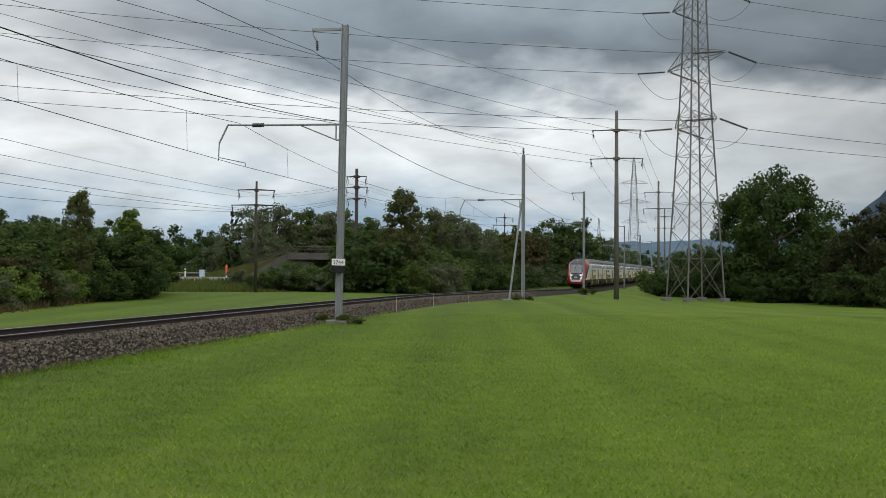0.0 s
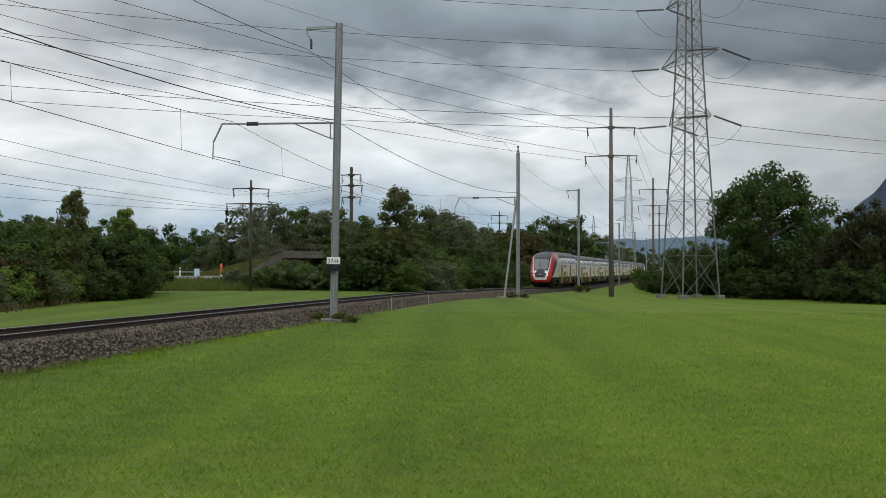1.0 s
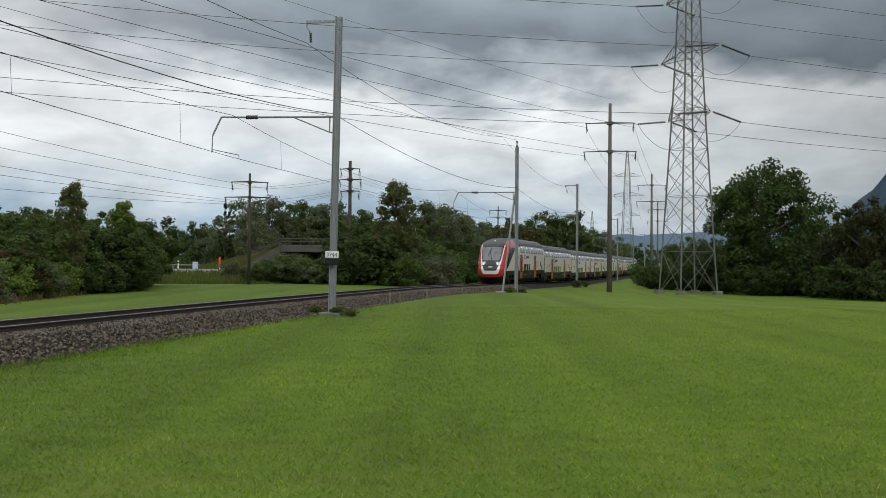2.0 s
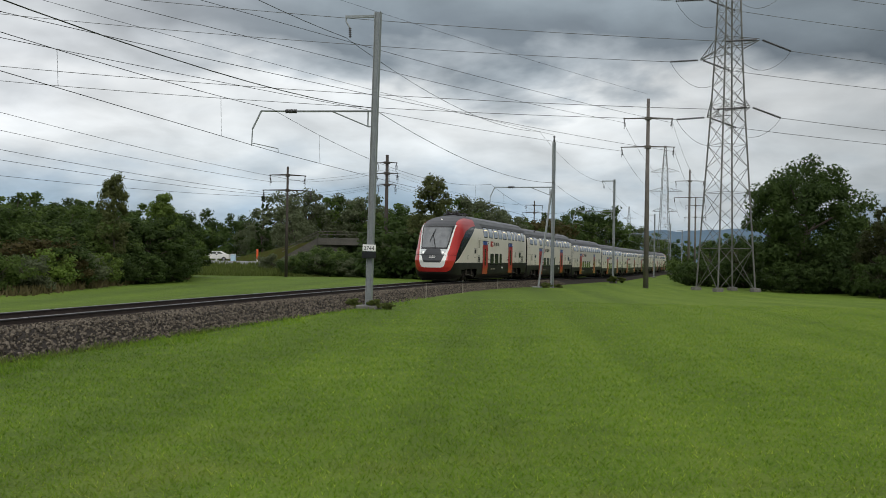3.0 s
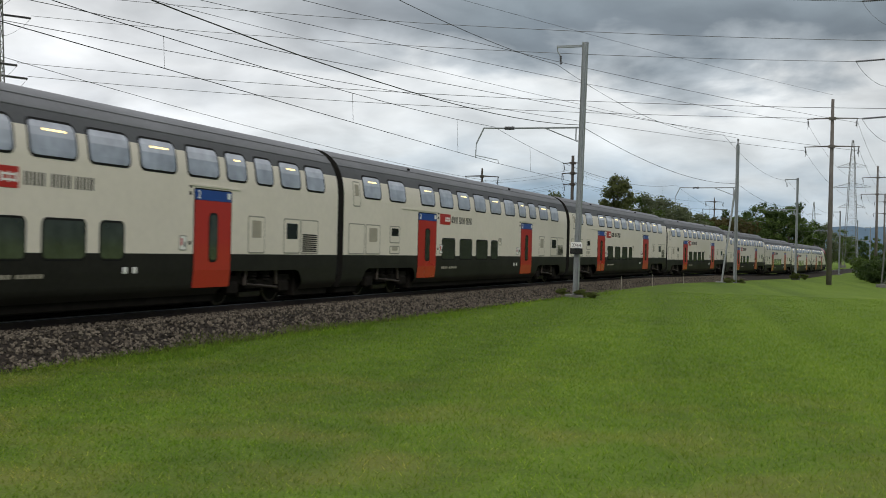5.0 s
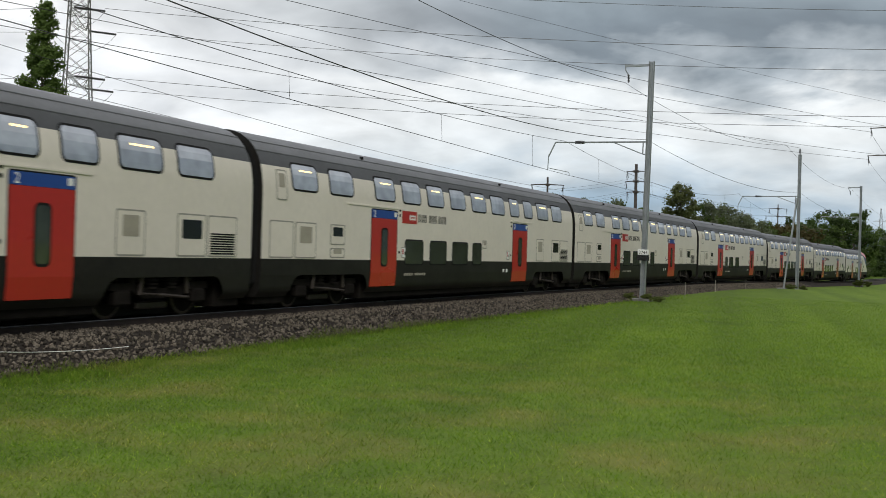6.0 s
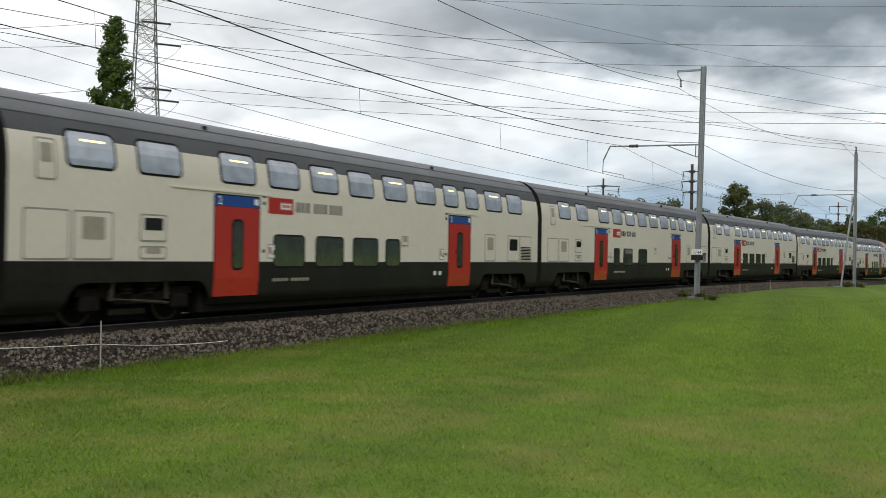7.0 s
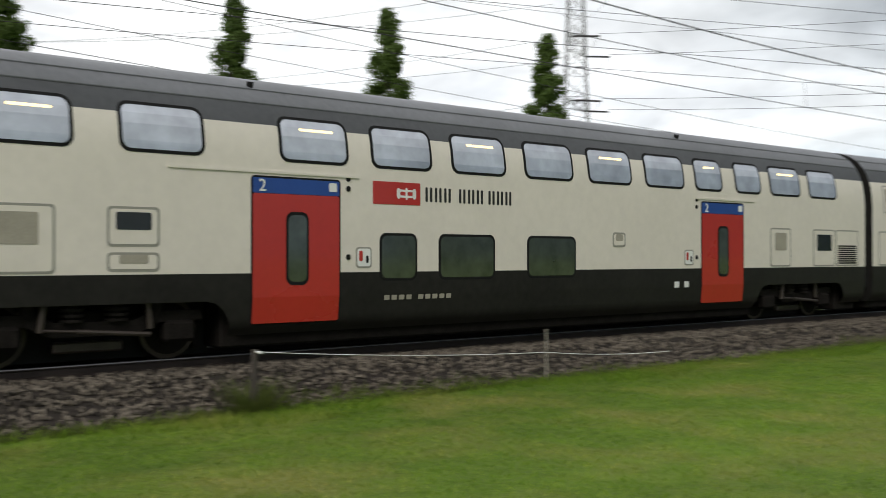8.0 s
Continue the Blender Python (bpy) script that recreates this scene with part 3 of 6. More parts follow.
def side_fittings(car, sd, X, upper, lower, doors, logo, panels, text_at, yellow=False):
    """Windows, doors, panels, sign and lettering on one side. X turns metres from the front end into the car's x."""
    face = pose(0, 0, 0, 90, 0, 180) if sd > 0 else pose(0, 0, 0, 90, 0, 0)
    for a, b in upper:
        fr = part("upper_window", skin_panel(X(b) - 0.035, X(a) + 0.035, 2.99, 3.72, sd, 0.006, 0.02, 0.16), M["rubber"], car, "curved upper-deck window in black rubber")
        part("pane", skin_panel(X(b) + 0.02, X(a) - 0.02, 3.04, 3.67, sd, 0.014, 0.02, 0.12), M["upglass"], fr, "glossy pane with pale sky reflection in its colour")
    for k, (a, b) in enumerate(upper):
        if k % 2 == 0:
            part("saloon_light", skin_panel(X(b) + 0.25, X(a) - 0.35, 3.50, 3.54, sd, 0.017, 0.004, 0.018, 2), M["ceilinglight"], car, "yellowish ceiling light behind the pane")
    for a, b in lower:
        fr = part("lower_window", skin_panel(X(b) - 0.03, X(a) + 0.03, 1.12, 1.92, sd, 0.006, 0.02, 0.13), M["rubber"], car, "lower-deck window in black rubber")
        part("pane", skin_panel(X(b) + 0.015, X(a) - 0.015, 1.165, 1.875, sd, 0.012, 0.02, 0.10), M["lowglass"], fr, "dark tinted pane")
    for a, b in doors:
        part("door_seal", skin_panel(X(b) - 0.03, X(a) + 0.03, 0.48, 2.76, sd, 0.006, 0.03, 0.06, 3), M["rubber"], car)
        d = part("door", skin_panel(X(b), X(a), 0.50, 2.49, sd, 0.012, 0.03, 0.03, 2), M["red"], car, "red sliding door")
        c = (a + b) / 2
        w = part("door_window", skin_panel(X(c + 0.21), X(c - 0.21), 1.08, 2.22, sd, 0.018, 0.02, 0.12), M["rubber"], d, "narrow door window")
        part("door_header", skin_panel(X(b), X(a), 2.495, 2.73, sd, 0.012, 0.03, 0.02, 2), M["blue"], car, "dark blue strip over the door")
        part("door_pane", skin_panel(X(c + 0.17), X(c - 0.17), 1.13, 2.17, sd, 0.024, 0.02, 0.10), M["lowglass"], d)
        if yellow:
            part("class_stripe", skin_panel(X(b), X(a), 2.77, 2.84, sd, 0.012, 0.02, 0.01, 2), M["yellow"], car, "yellow first-class stripe")
        part("door_rail", skin_panel(X(b + 0.45 if c > 12 else b + 0.4), X(a - 1.4 if c < 12 else a - 0.25), 2.80, 2.84, sd, 0.02, 0.03, 0.015, 2), M["cream"], car)
        at = X(a + 0.1) if sd > 0 else X(b - 0.1)
        text_mesh("2", 0.27, at, sd * 1.416, 2.525, face, car, "class_number", M["white"])
        part("pictogram", skin_panel(X(b - 0.05), X(b - 0.2), 2.56, 2.70, sd, 0.018, 0.01, 0.02, 2), M["white"], car)
        q = b + 0.34 if c < 12 else a - 0.64
        cp = part("call_panel", skin_panel(X(q + 0.32), X(q), 1.34, 1.68, sd, 0.007, 0.02, 0.05, 3), M["seam"], car, "small pale call panel with a red button")
        part("panel_face", skin_panel(X(q + 0.295), X(q + 0.025), 1.365, 1.655, sd, 0.010, 0.02, 0.04, 2), M["white"], cp)
        part("red_button", skin_panel(X(q + 0.13), X(q + 0.06), 1.45, 1.62, sd, 0.016, 0.02, 0.02, 2), M["red"], cp)
        part("key_switch", skin_panel(X(q + 0.25), X(q + 0.20), 1.42, 1.54, sd, 0.016, 0.02, 0.02, 2), M["rubber"], cp)
        for dq, dz in ((0.14, 1.47), (0.14, 2.58), (0.14, 2.74)):
            q2 = b + dq if c < 12 else a - dq - 0.1
            part("button", skin_panel(X(q2 + 0.09), X(q2), dz, dz + 0.09, sd, 0.012, 0.02, 0.04, 3), M["rubber"], car)
    for a, b, z0, z1, kind in panels:
        p = part("side_panel", skin_panel(X(b), X(a), z0, z1, sd, 0.006, 0.02, 0.06, 3), M["seam"], car)
        part("panel_face", skin_panel(X(b) + 0.035, X(a) - 0.035, z0 + 0.035, z1 - 0.035, sd, 0.010, 0.02, 0.05, 3), M["cream"], p)
        w, h = b - a, z1 - z0
        if kind == "tan":
            part("insert", skin_panel(X(b - 0.22 * w), X(a + 0.22 * w), z0 + 0.42 * h, z1 - 0.12 * h, sd, 0.014, 0.02, 0.03, 2), M["grille"], p)
        if kind == "dark":
            part("insert", skin_panel(X(b - 0.16 * w), X(a + 0.16 * w), z0 + 0.42 * h, z1 - 0.14 * h, sd, 0.014, 0.02, 0.03, 2), M["blackpaint"], p)
        if kind == "vent":
            for i in range(9):
                z = z0 + 0.06 + i * (h * (0.66 if h > 0.7 else 1.0) - 0.12) / 9
                part("louvre", skin_panel(X(b - 0.1), X(a + 0.1), z, z + min(0.035, h / 16), sd, 0.016, 0.02, 0.01, 1), M["rubber"], p)
    a, b = logo
    lg = part("logo_panel", skin_panel(X(b), X(a), 2.40, 2.78, sd, 0.006, 0.01, 0.01, 1), M["red"], car, "red sign panel with a white mark")
    cx = X((a + b) / 2) + (-0.2 if sd > 0 else 0.2)
    for k in (-1, 1):
        part("logo_mark", skin_panel(cx - 0.16, cx + 0.16, 2.59 + k * 0.05 - 0.018, 2.59 + k * 0.05 + 0.018, sd, 0.010, 0.006, 0.015, 2), M["white"], lg)
        part("logo_mark", skin_panel(cx + k * 0.17 - 0.035, cx + k * 0.17 + 0.035, 2.50, 2.68, sd, 0.010, 0.006, 0.03, 2), M["white"], lg)
    part("logo_mark", skin_panel(cx - 0.02, cx + 0.02, 2.49, 2.69, sd, 0.011, 0.006, 0.015, 2), M["white"], lg)
    # three short words as plain dark bars
    for word in (0.0, 0.78, 1.50):
        for k in range(3):
            q = text_at + word + 0.215 * k
            for w in (0.0, 0.10):
                part("lettering_bar", skin_panel(X(q + w + 0.05), X(q + w), 2.47, 2.72, sd, 0.006, 0.008, 0.01, 1), M["letter"], car)
    # small row of marks on the dark band
    for i in range(9):
        q = text_at - 0.9 + 0.16 * i + (0.1 if i > 3 else 0)
        part("marking", skin_panel(X(q + 0.11), X(q), 0.80, 0.88, sd, 0.006, 0.006, 0.008, 1), M["grille"], car)
    for q in (16.2, 16.55):
        part("marking", skin_panel(X(q + 0.16), X(q), 0.86, 0.99, sd, 0.006, 0.006, 0.008, 1), M["white"], car)


UP_B = [(1.55, 2.76), (3.40, 4.66), (5.96, 7.20), (7.73, 8.97), (9.51, 10.74), (11.30, 12.55), (13.13, 14.44), (14.99, 16.30), (16.90, 17.88), (18.46, 19.43), (20.03, 21.38), (21.92, 23.2)]
UP = [(1.73, 2.94), (3.65, 4.91), (6.26, 7.51), (8.04, 9.30), (9.82, 11.1), (11.65, 12.95), (13.45, 14.75), (15.25, 16.55), (17.0, 17.98), (18.55, 19.55), (20.0, 21.3), (21.75, 23.05)]
LOW_A = [(8.2, 8.95), (9.5, 10.8), (11.7, 13.0)]
LOW_B = [(7.93, 9.2), (9.72, 11.0), (11.5, 12.8), (13.25, 14.05)]
PANELS = [(0.55, 1.62, 1.29, 2.22, ""), (1.70, 2.72, 1.29, 2.22, "tan"), (3.44, 4.22, 1.66, 2.22, "dark"), (3.44, 4.22, 1.31, 1.58, "tan"), (0.82, 1.30, 2.72, 3.48, "tan"),
          (19.95, 20.85, 1.29, 2.22, "tan"), (21.9, 22.95, 1.29, 2.22, "dark"), (23.0, 24.15, 1.29, 2.22, "vent"), (14.15, 14.55, 1.72, 2.02, "tan")]
DOORS = [(5.74, 7.34), (17.2, 18.80)]


def lower_skin(x0, x1, bogies):
    """The lower band: a full strip, and skirts that arch over the bogies."""
    bm = shell(x0, x1, 0.86, 1.27)
    cuts = [x0] + [v for b in sorted(bogies) for v in (b - 2.0, b + 2.0)] + [x1]
    zs = [0.33, 0.42, 0.50, 0.60, 0.70, 0.78, 0.83, 0.86]
    for i in range(0, len(cuts), 2):
        a, b = cuts[i], cuts[i + 1]
        if b - a < 0.3:
            continue
        for sd in (1, -1):
            rows = []
            for z in zs:
                k = (z - 0.33) / 0.53
                e = 0.42 * (1 - math.sqrt(max(0.0, 1 - k ** 2)))
                rows.append([bm.verts.new((x, sd * half_width(z), z)) for x in (a - (e if i else 0), b + (e if i + 2 < len(cuts) else 0))])
            for r, q in zip(rows, rows[1:]):
                f = (r[0], r[1], q[1], q[0])
                bm.faces.new(f if sd < 0 else f[::-1])
    return bm


def body_shells(car, x0, x1, bogies):
    part("lower_body", lower_skin(x0, x1, bogies), M["dark"], car, "anthracite lower body band", True)
    part("side_wall", shell(x0, x1, 1.27, 3.55), M["cream"], car, "cream-white side wall", True)
    part("roof_band", shell(x0, x1, 3.55, 3.90), M["roofband"], car, "dark grey band along the roof edge", True)
    bm = shell(x0, x1, 3.90, 4.43)
    bmesh.ops.remove_doubles(bm, verts=bm.verts[:], dist=1e-4)
    part("roof", bm, M["roof"], car, "mid-grey curved roof", True)
    bm = bmesh.new()
    for sd in (-1, 1):
        for z in (3.90, 4.14):
            w = half_width(z)
            bar(bm, (x0, sd * (w + 0.004), z), (x1, sd * (w + 0.004), z), 0.012, 4)
    part("roof_seam", bm, M["roof"], car)
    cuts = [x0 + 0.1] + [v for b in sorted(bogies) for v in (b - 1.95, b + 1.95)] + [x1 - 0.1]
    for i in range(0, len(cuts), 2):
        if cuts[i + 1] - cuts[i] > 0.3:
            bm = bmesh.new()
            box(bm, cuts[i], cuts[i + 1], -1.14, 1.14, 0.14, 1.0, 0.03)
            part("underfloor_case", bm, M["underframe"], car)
    # black boxes added between the wheels and overhead, standing in for shade
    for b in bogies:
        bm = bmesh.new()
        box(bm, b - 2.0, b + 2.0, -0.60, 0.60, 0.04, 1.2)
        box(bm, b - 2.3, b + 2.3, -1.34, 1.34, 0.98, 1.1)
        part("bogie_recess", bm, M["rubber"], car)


def end_wall(car, x, t):
    bm = bmesh.new()
    pts = [(w, z) for w, z in SECTION] + [(-w, z) for w, z in SECTION[-2::-1]]
    f = bm.faces.new([bm.verts.new((x, w, z)) for w, z in pts])
    part("end_wall", bm, M["dark"], car)
    # bellows of the gangway
    bm = bmesh.new()
    rings = []
    for i in range(6):
        k = 0.93 if i % 2 else 0.88
        rings.append([bm.verts.new((x + t * 0.04 * i, w * k, 0.55 + (z - 0.33) * k * 0.98)) for w, z in pts])
    for a, b in zip(rings, rings[1:]):
        for i in range(len(pts)):
            j = (i + 1) % len(pts)
            bm.faces.new((a[i], a[j], b[j], b[i]))
    part("gangway_bellows", bm, M["rubber"], car, "black rubber gangway bellows")


COACH = 24.6    # length of a coach


def build_coach(upper, lower, sign, yellow=False, back=0.0):
    """A coach; back: how far its doors and windows sit nearer the rear end."""
    car = thing("train_coach", "cream double-deck railway coach with red doors, dark lower band", "coach", "coaches of the train")
    body_shells(car, -12.08, 12.08, (8.75, -9.05))
    X = lambda q: COACH / 2 - (q + back) * COACH / 25
    for x in (8.75, -9.05):
        bogie(car, x)
    for sd in (1, -1):
        side_fittings(car, sd, X, upper, lower, DOORS, (sign, sign + 1.02), PANELS, sign + 1.14, yellow)
    end_wall(car, 12.08, 1), end_wall(car, -12.08, -1)
    for q in (6.0, 17.0):
        bm = bmesh.new()
        bar(bm, (X(q), 0.85, 4.16), (X(q), 0.87, 4.27), 0.055, 8)
        part("roof_vent", bm, M["rubber"], car)
    return car


END = 23.85     # length of an end car


def nose_front(z):
    """How far the front lies behind the tip at this height."""
    return float(np.interp(z, [0.25, 0.6, 1.0, 1.4, 1.9, 2.15, 2.5, 3.0, 3.5, 3.7, 3.9, 4.1, 4.2, 4.3, 4.36, 4.43], [0.75, 0.30, 0.08, 0.0, 0.22, 0.42, 0.64, 0.92, 1.22, 1.42, 1.85, 2.65, 3.3, 4.1, 4.7, 5.5]))


def red_edge(z):
    """Rear edge of the red shell, metres behind the tip."""
    return float(np.interp(z, [0.55, 0.80, 1.27, 1.8, 2.6, 3.25, 3.55, 3.70, 4.43], [0.30, 0.42, 0.66, 1.02, 1.85, 2.95, 4.4, 5.95, 6.6]))


def panel_edge(z):
    """Rear edge of the slanting black panel."""
    return max(red_edge(z), 0.68 + (z - 1.27) * 2.19) if z < 3.70 else red_edge(z)


def nose_class(d, y, z, zone):
    """Which part of the cab a point of its skin belongs to: d metres behind the tip, y from the middle, z up; zone 0 red, 1 panel, 2 wall."""
    y = abs(y)
    front = d < nose_front(z) + 1.4
    if z < 0.70 or (z < 1.27 and d > float(np.interp(z, [0.70, 0.80, 0.95, 1.10, 1.27], [0.36, 0.46, 0.54, 0.60, 0.68]))):
        return "lower_body"
    inner = float(np.interp(z, [1.28, 1.33, 1.45, 1.75, 2.15, 3.0, 3.56], [0.48, 0.56, 0.62, 0.73, 0.85, 0.96, 1.02]))
    if front and 1.28 < z < 3.75 and y < inner:
        if z > 3.56:
            return "brow"
        if z > 2.12:
            return "windscreen" if y < inner - 0.09 and 2.20 < z < 3.46 else "screen_rim"
        if 1.77 < z < 2.09 and y > inner - 0.15 - 0.75 * (z - 1.77):
            return "headlight"
        return "front_mask"
    outer = float(np.interp(z, [0.96, 1.02, 1.2, 1.45, 1.75, 2.15, 3.0, 3.56], [0.52, 0.70, 0.79, 0.84, 0.88, 0.95, 1.04, 1.09]))
    if front and 0.96 < z < 3.62 and y < outer:
        return "white_trim"
    if z > 3.72 and y < float(np.interp(z, [3.72, 3.95, 4.2], [1.0, 0.97, 0.92])) and zone == 0:
        return "cab_roof"
    if zone == 0:
        return "red_shell"
    if z < 1.27:
        return "lower_body"
    if zone == 1:
        return "cab_side"
    return "side_wall" if z < 3.55 else "roof"


CAB = {"lower_body": ("dark", "anthracite cab skirt"), "headlight": ("lens", "clear slanting headlight"), "windscreen": ("screen", "large raked windscreen"), "screen_rim": ("blackpaint", ""), "front_mask": ("mask", "dark grey front mask"),
       "white_trim": ("white", "white trim line round the front"), "red_shell": ("red", "red cab shell"), "cab_side": ("blackpaint", "slanting black cab side panel"),
       "side_wall": ("cream", ""), "roof": ("roof", ""), "brow": ("roofband", "dark grey brow over the windscreen"), "cab_roof": ("roofband", "dark grey cab roof")}


SIDED = ("headlight", "screen_rim", "cab_side", "side_wall", "lower_body")


def build_end_car(name, label):
    car = thing(name, label, "coach", "coaches of the train")
    tip = END / 2
    depth = 7.7
    xj = tip - depth
    zs = np.concatenate([np.linspace(0.28, 4.0, 165), np.linspace(4.02, 4.43, 24)])
    p, ll = 3.1, 1.9
    bms = {(k, sd): bmesh.new() for k in CAB for sd in (1, -1)}
    grid = []
    na, nb, nc = 72, 20, 12
    for z in zs:
        w, nf = half_width(z) if z > 0.33 else 1.2, nose_front(z)

        def skin(u):
            """Round the nose for u up to 0.6, then straight along the side."""
            if u < 0.6:
                th = u / 0.6 * math.pi / 2
                return nf + ll * (1 - max(0.0, math.cos(th)) ** (2 / p)), w * math.sin(th) ** (2 / p)
            return nf + ll + (depth - nf - ll) * (u - 0.6) / 0.4, w

        def where(d):
            if d > nf + ll:
                return 0.6 + 0.4 * min(1.0, (d - nf - ll) / (depth - nf - ll))
            return 0.6 * math.acos(max(0.0, 1 - max(0.0, d - nf) / ll) ** (p / 2)) / (math.pi / 2)

        ua = max(0.30, where(red_edge(z)))
        ub = max(ua + 0.004, where(panel_edge(z)))
        us = list(np.linspace(0, ua, na + 1)) + list(np.linspace(ua, ub, nb + 1))[1:] + list(np.linspace(ub, 1, nc + 1))[1:]
        grid.append([skin(u) for u in us])
    for sd in (1, -1):
        cache = {}
        for i in range(len(zs) - 1):
            for j in range(len(grid[0]) - 1):
                q = [(i, j), (i, j + 1), (i + 1, j + 1), (i + 1, j)]
                d = sum(grid[a][b][0] for a, b in q) / 4
                y = sum(grid[a][b][1] for a, b in q) / 4
                z = (zs[i] + zs[i + 1]) / 2
                kind = nose_class(d, y, z, 0 if j < na else 1 if j < na + nb else 2)
                c = (kind, sd if kind in SIDED else 1)
                if kind == "lower_body" and z < 0.86 and abs(d - 4.42) < 2.05:
                    continue
                vs = []
                for a, b in q:
                    key = (c, a, b)
                    if key not in cache:
                        cache[key] = bms[c].verts.new((tip - grid[a][b][0], sd * grid[a][b][1], zs[a]))
                    vs.append(cache[key])
                bms[c].faces.new(vs if sd < 0 else vs[::-1])
    for (c, sd), bm in bms.items():
        if not bm.faces:
            bm.free()
            continue
        bmesh.ops.remove_doubles(bm, verts=bm.verts[:], dist=1e-5)
        m, lab = CAB[c]
        part("cab_" + c if not c.startswith("cab") else c, bm, M[m], car, lab, True)
    X = lambda q: tip + 0.35 - q * 0.883
    body_shells(car, -END / 2 + 0.22, xj, (X(22.6),))
    up = [(9.55, 10.95), (11.4, 12.75), (13.2, 14.6), (15.0, 16.4), (16.8, 18.2), (18.7, 20.1), (20.5, 21.5), (22.0, 22.95), (23.4, 24.6), (25.0, 26.2)]
    low = [(11.9, 13.1), (13.6, 14.9), (15.4, 16.2)]
    doors = [(9.2, 10.9), (19.0, 20.7)]
    pan = [(6.3, 7.1, 1.62, 2.25, "dark"), (7.5, 8.35, 1.76, 2.95, "tan"), (7.5, 8.35, 1.29, 1.72, "vent"), (21.6, 22.5, 1.29, 2.22, "tan"), (23.6, 24.6, 1.29, 2.22, "dark"), (24.65, 25.8, 1.29, 2.22, "vent"), (4.3, 4.7, 1.5, 1.75, "")]
    for sd in (1, -1):
        side_fittings(car, sd, X, up, low, doors, (11.9, 12.9), pan, 13.05)
    for x in (X(5.4), X(22.6)):
        bogie(car, x)
    end_wall(car, -END / 2 + 0.22, -1)
    # black boxes added for the shade behind the front bogie
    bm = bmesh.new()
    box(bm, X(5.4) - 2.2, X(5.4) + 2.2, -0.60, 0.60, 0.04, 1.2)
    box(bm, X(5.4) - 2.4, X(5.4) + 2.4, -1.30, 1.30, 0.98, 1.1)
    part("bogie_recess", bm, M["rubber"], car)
    # lamps, wiper, mark, coupler
    for sd in (1, -1):
        bm = bmesh.new()
        d = nose_front(1.9) + 1.9 * (1 - (1 - (0.62 / 1.4) ** 3.1) ** (1 / 3.1))
        bmesh.ops.create_uvsphere(bm, u_segments=10, v_segments=8, radius=0.045, matrix=Matrix.Translation((tip - d, sd * 0.62, 1.90)))
        part("headlamp_bulb", bm, M["lamp"], car, "lit white lamp")
    bm = bmesh.new()
    box(bm, tip - nose_front(4.0) - 0.12, tip - nose_front(4.0) + 0.03, -0.035, 0.035, 3.97, 4.03, 0.01)
    part("top_light", bm, M["lamp"], car, "lit white top lamp")
    # joint between the hood and the bonnet
    bm = bmesh.new()
    z, pts = 1.74, []
    for k in range(-26, 27):
        th = abs(k) / 26 * 1.30
        d = nose_front(z) + ll * (1 - math.cos(th) ** (2 / p)) - 0.004
        pts.append((tip - d, math.copysign(half_width(z) * math.sin(th) ** (2 / p) + 0.004, k), z))
    wire_curve(bm, pts, 0.012)
    part("hood_joint", bm, M["rubber"], car)
    bm = bmesh.new()
    a = [(tip - nose_front(z) + 0.03, y, z) for y, z in ((0.12, 2.15), (-0.02, 2.55), (-0.20, 3.1))]
    wire_curve(bm, a, 0.022)
    wire_curve(bm, [(tip - nose_front(z) + 0.04, y, z) for y, z in ((-0.32, 2.6), (-0.20, 3.0), (-0.06, 3.35))], 0.018)
    part("wiper", bm, M["rubber"], car)
    bm = bmesh.new()
    for k in (-1, 1):
        bar(bm, (tip - nose_front(1.62) + 0.005, -0.20, 1.62 + k * 0.04), (tip - nose_front(1.62) + 0.005, 0.20, 1.62 + k * 0.04), 0.022, 6)
    bar(bm, (tip - nose_front(1.55), 0, 1.54), (tip - nose_front(1.7) + 0.01, 0, 1.70), 0.02, 6)
    part("front_mark", bm, M["white"], car)
    bm = bmesh.new()
    box(bm, tip - 2.6, tip - 1.0, -0.95, 0.95, 0.14, 0.34, 0.06)
    part("plough", bm, M["dark"], car)
    # pantograph, lowered, on the cab roof
    x = X(6.5)
    bm = bmesh.new()
    box(bm, x - 0.2, x + 0.25, -0.55, 0.55, 4.30, 4.49, 0.03)
    pan_base = part("pantograph", bm, M["insul"], car, "lowered dark pantograph")
    for sd in (-1, 1):
        bm = bmesh.new()
        bar(bm, (x - 1.0, sd * 0.5, 4.44), (x + 1.0, sd * 0.5, 4.44), 0.035)
        part("base_rail", bm, M["insul"], pan_base)
        for dx in (-0.9, 0.9):
            bm = bmesh.new()
            insulator(bm, (x + dx, sd * 0.5, 4.20), (x + dx, sd * 0.5, 4.45), 0.06, 4)
            part("foot", bm, M["insul"], pan_base)
        bm = bmesh.new()
        bar(bm, (x - 0.9, sd * 0.35, 4.47), (x + 1.15, sd * 0.12, 4.52), 0.03)
        part("arm", bm, M["insul"], pan_base)
        bm = bmesh.new()
        bar(bm, (x + 1.2, sd * 0.12, 4.50), (x - 0.6, sd * 0.25, 4.51), 0.025)
        part("arm", bm, M["insul"], pan_base)
    bm = bmesh.new()
    for dx, rr in ((0.55, 0.13), (0.15, 0.10), (-0.35, 0.11)):
        for y in (-0.3, 0.3):
            insulator(bm, (x + dx, y, 4.30), (x + dx, y, 4.66 if dx > 0.5 else 4.58), rr, 5)
    wire_curve(bm, [(x + 0.9, 0.1, 4.50), (x + 0.75, 0.1, 4.72), (x + 0.5, 0.1, 4.78), (x + 0.1, 0.1, 4.66), (x - 0.6, 0.1, 4.60)], 0.035)
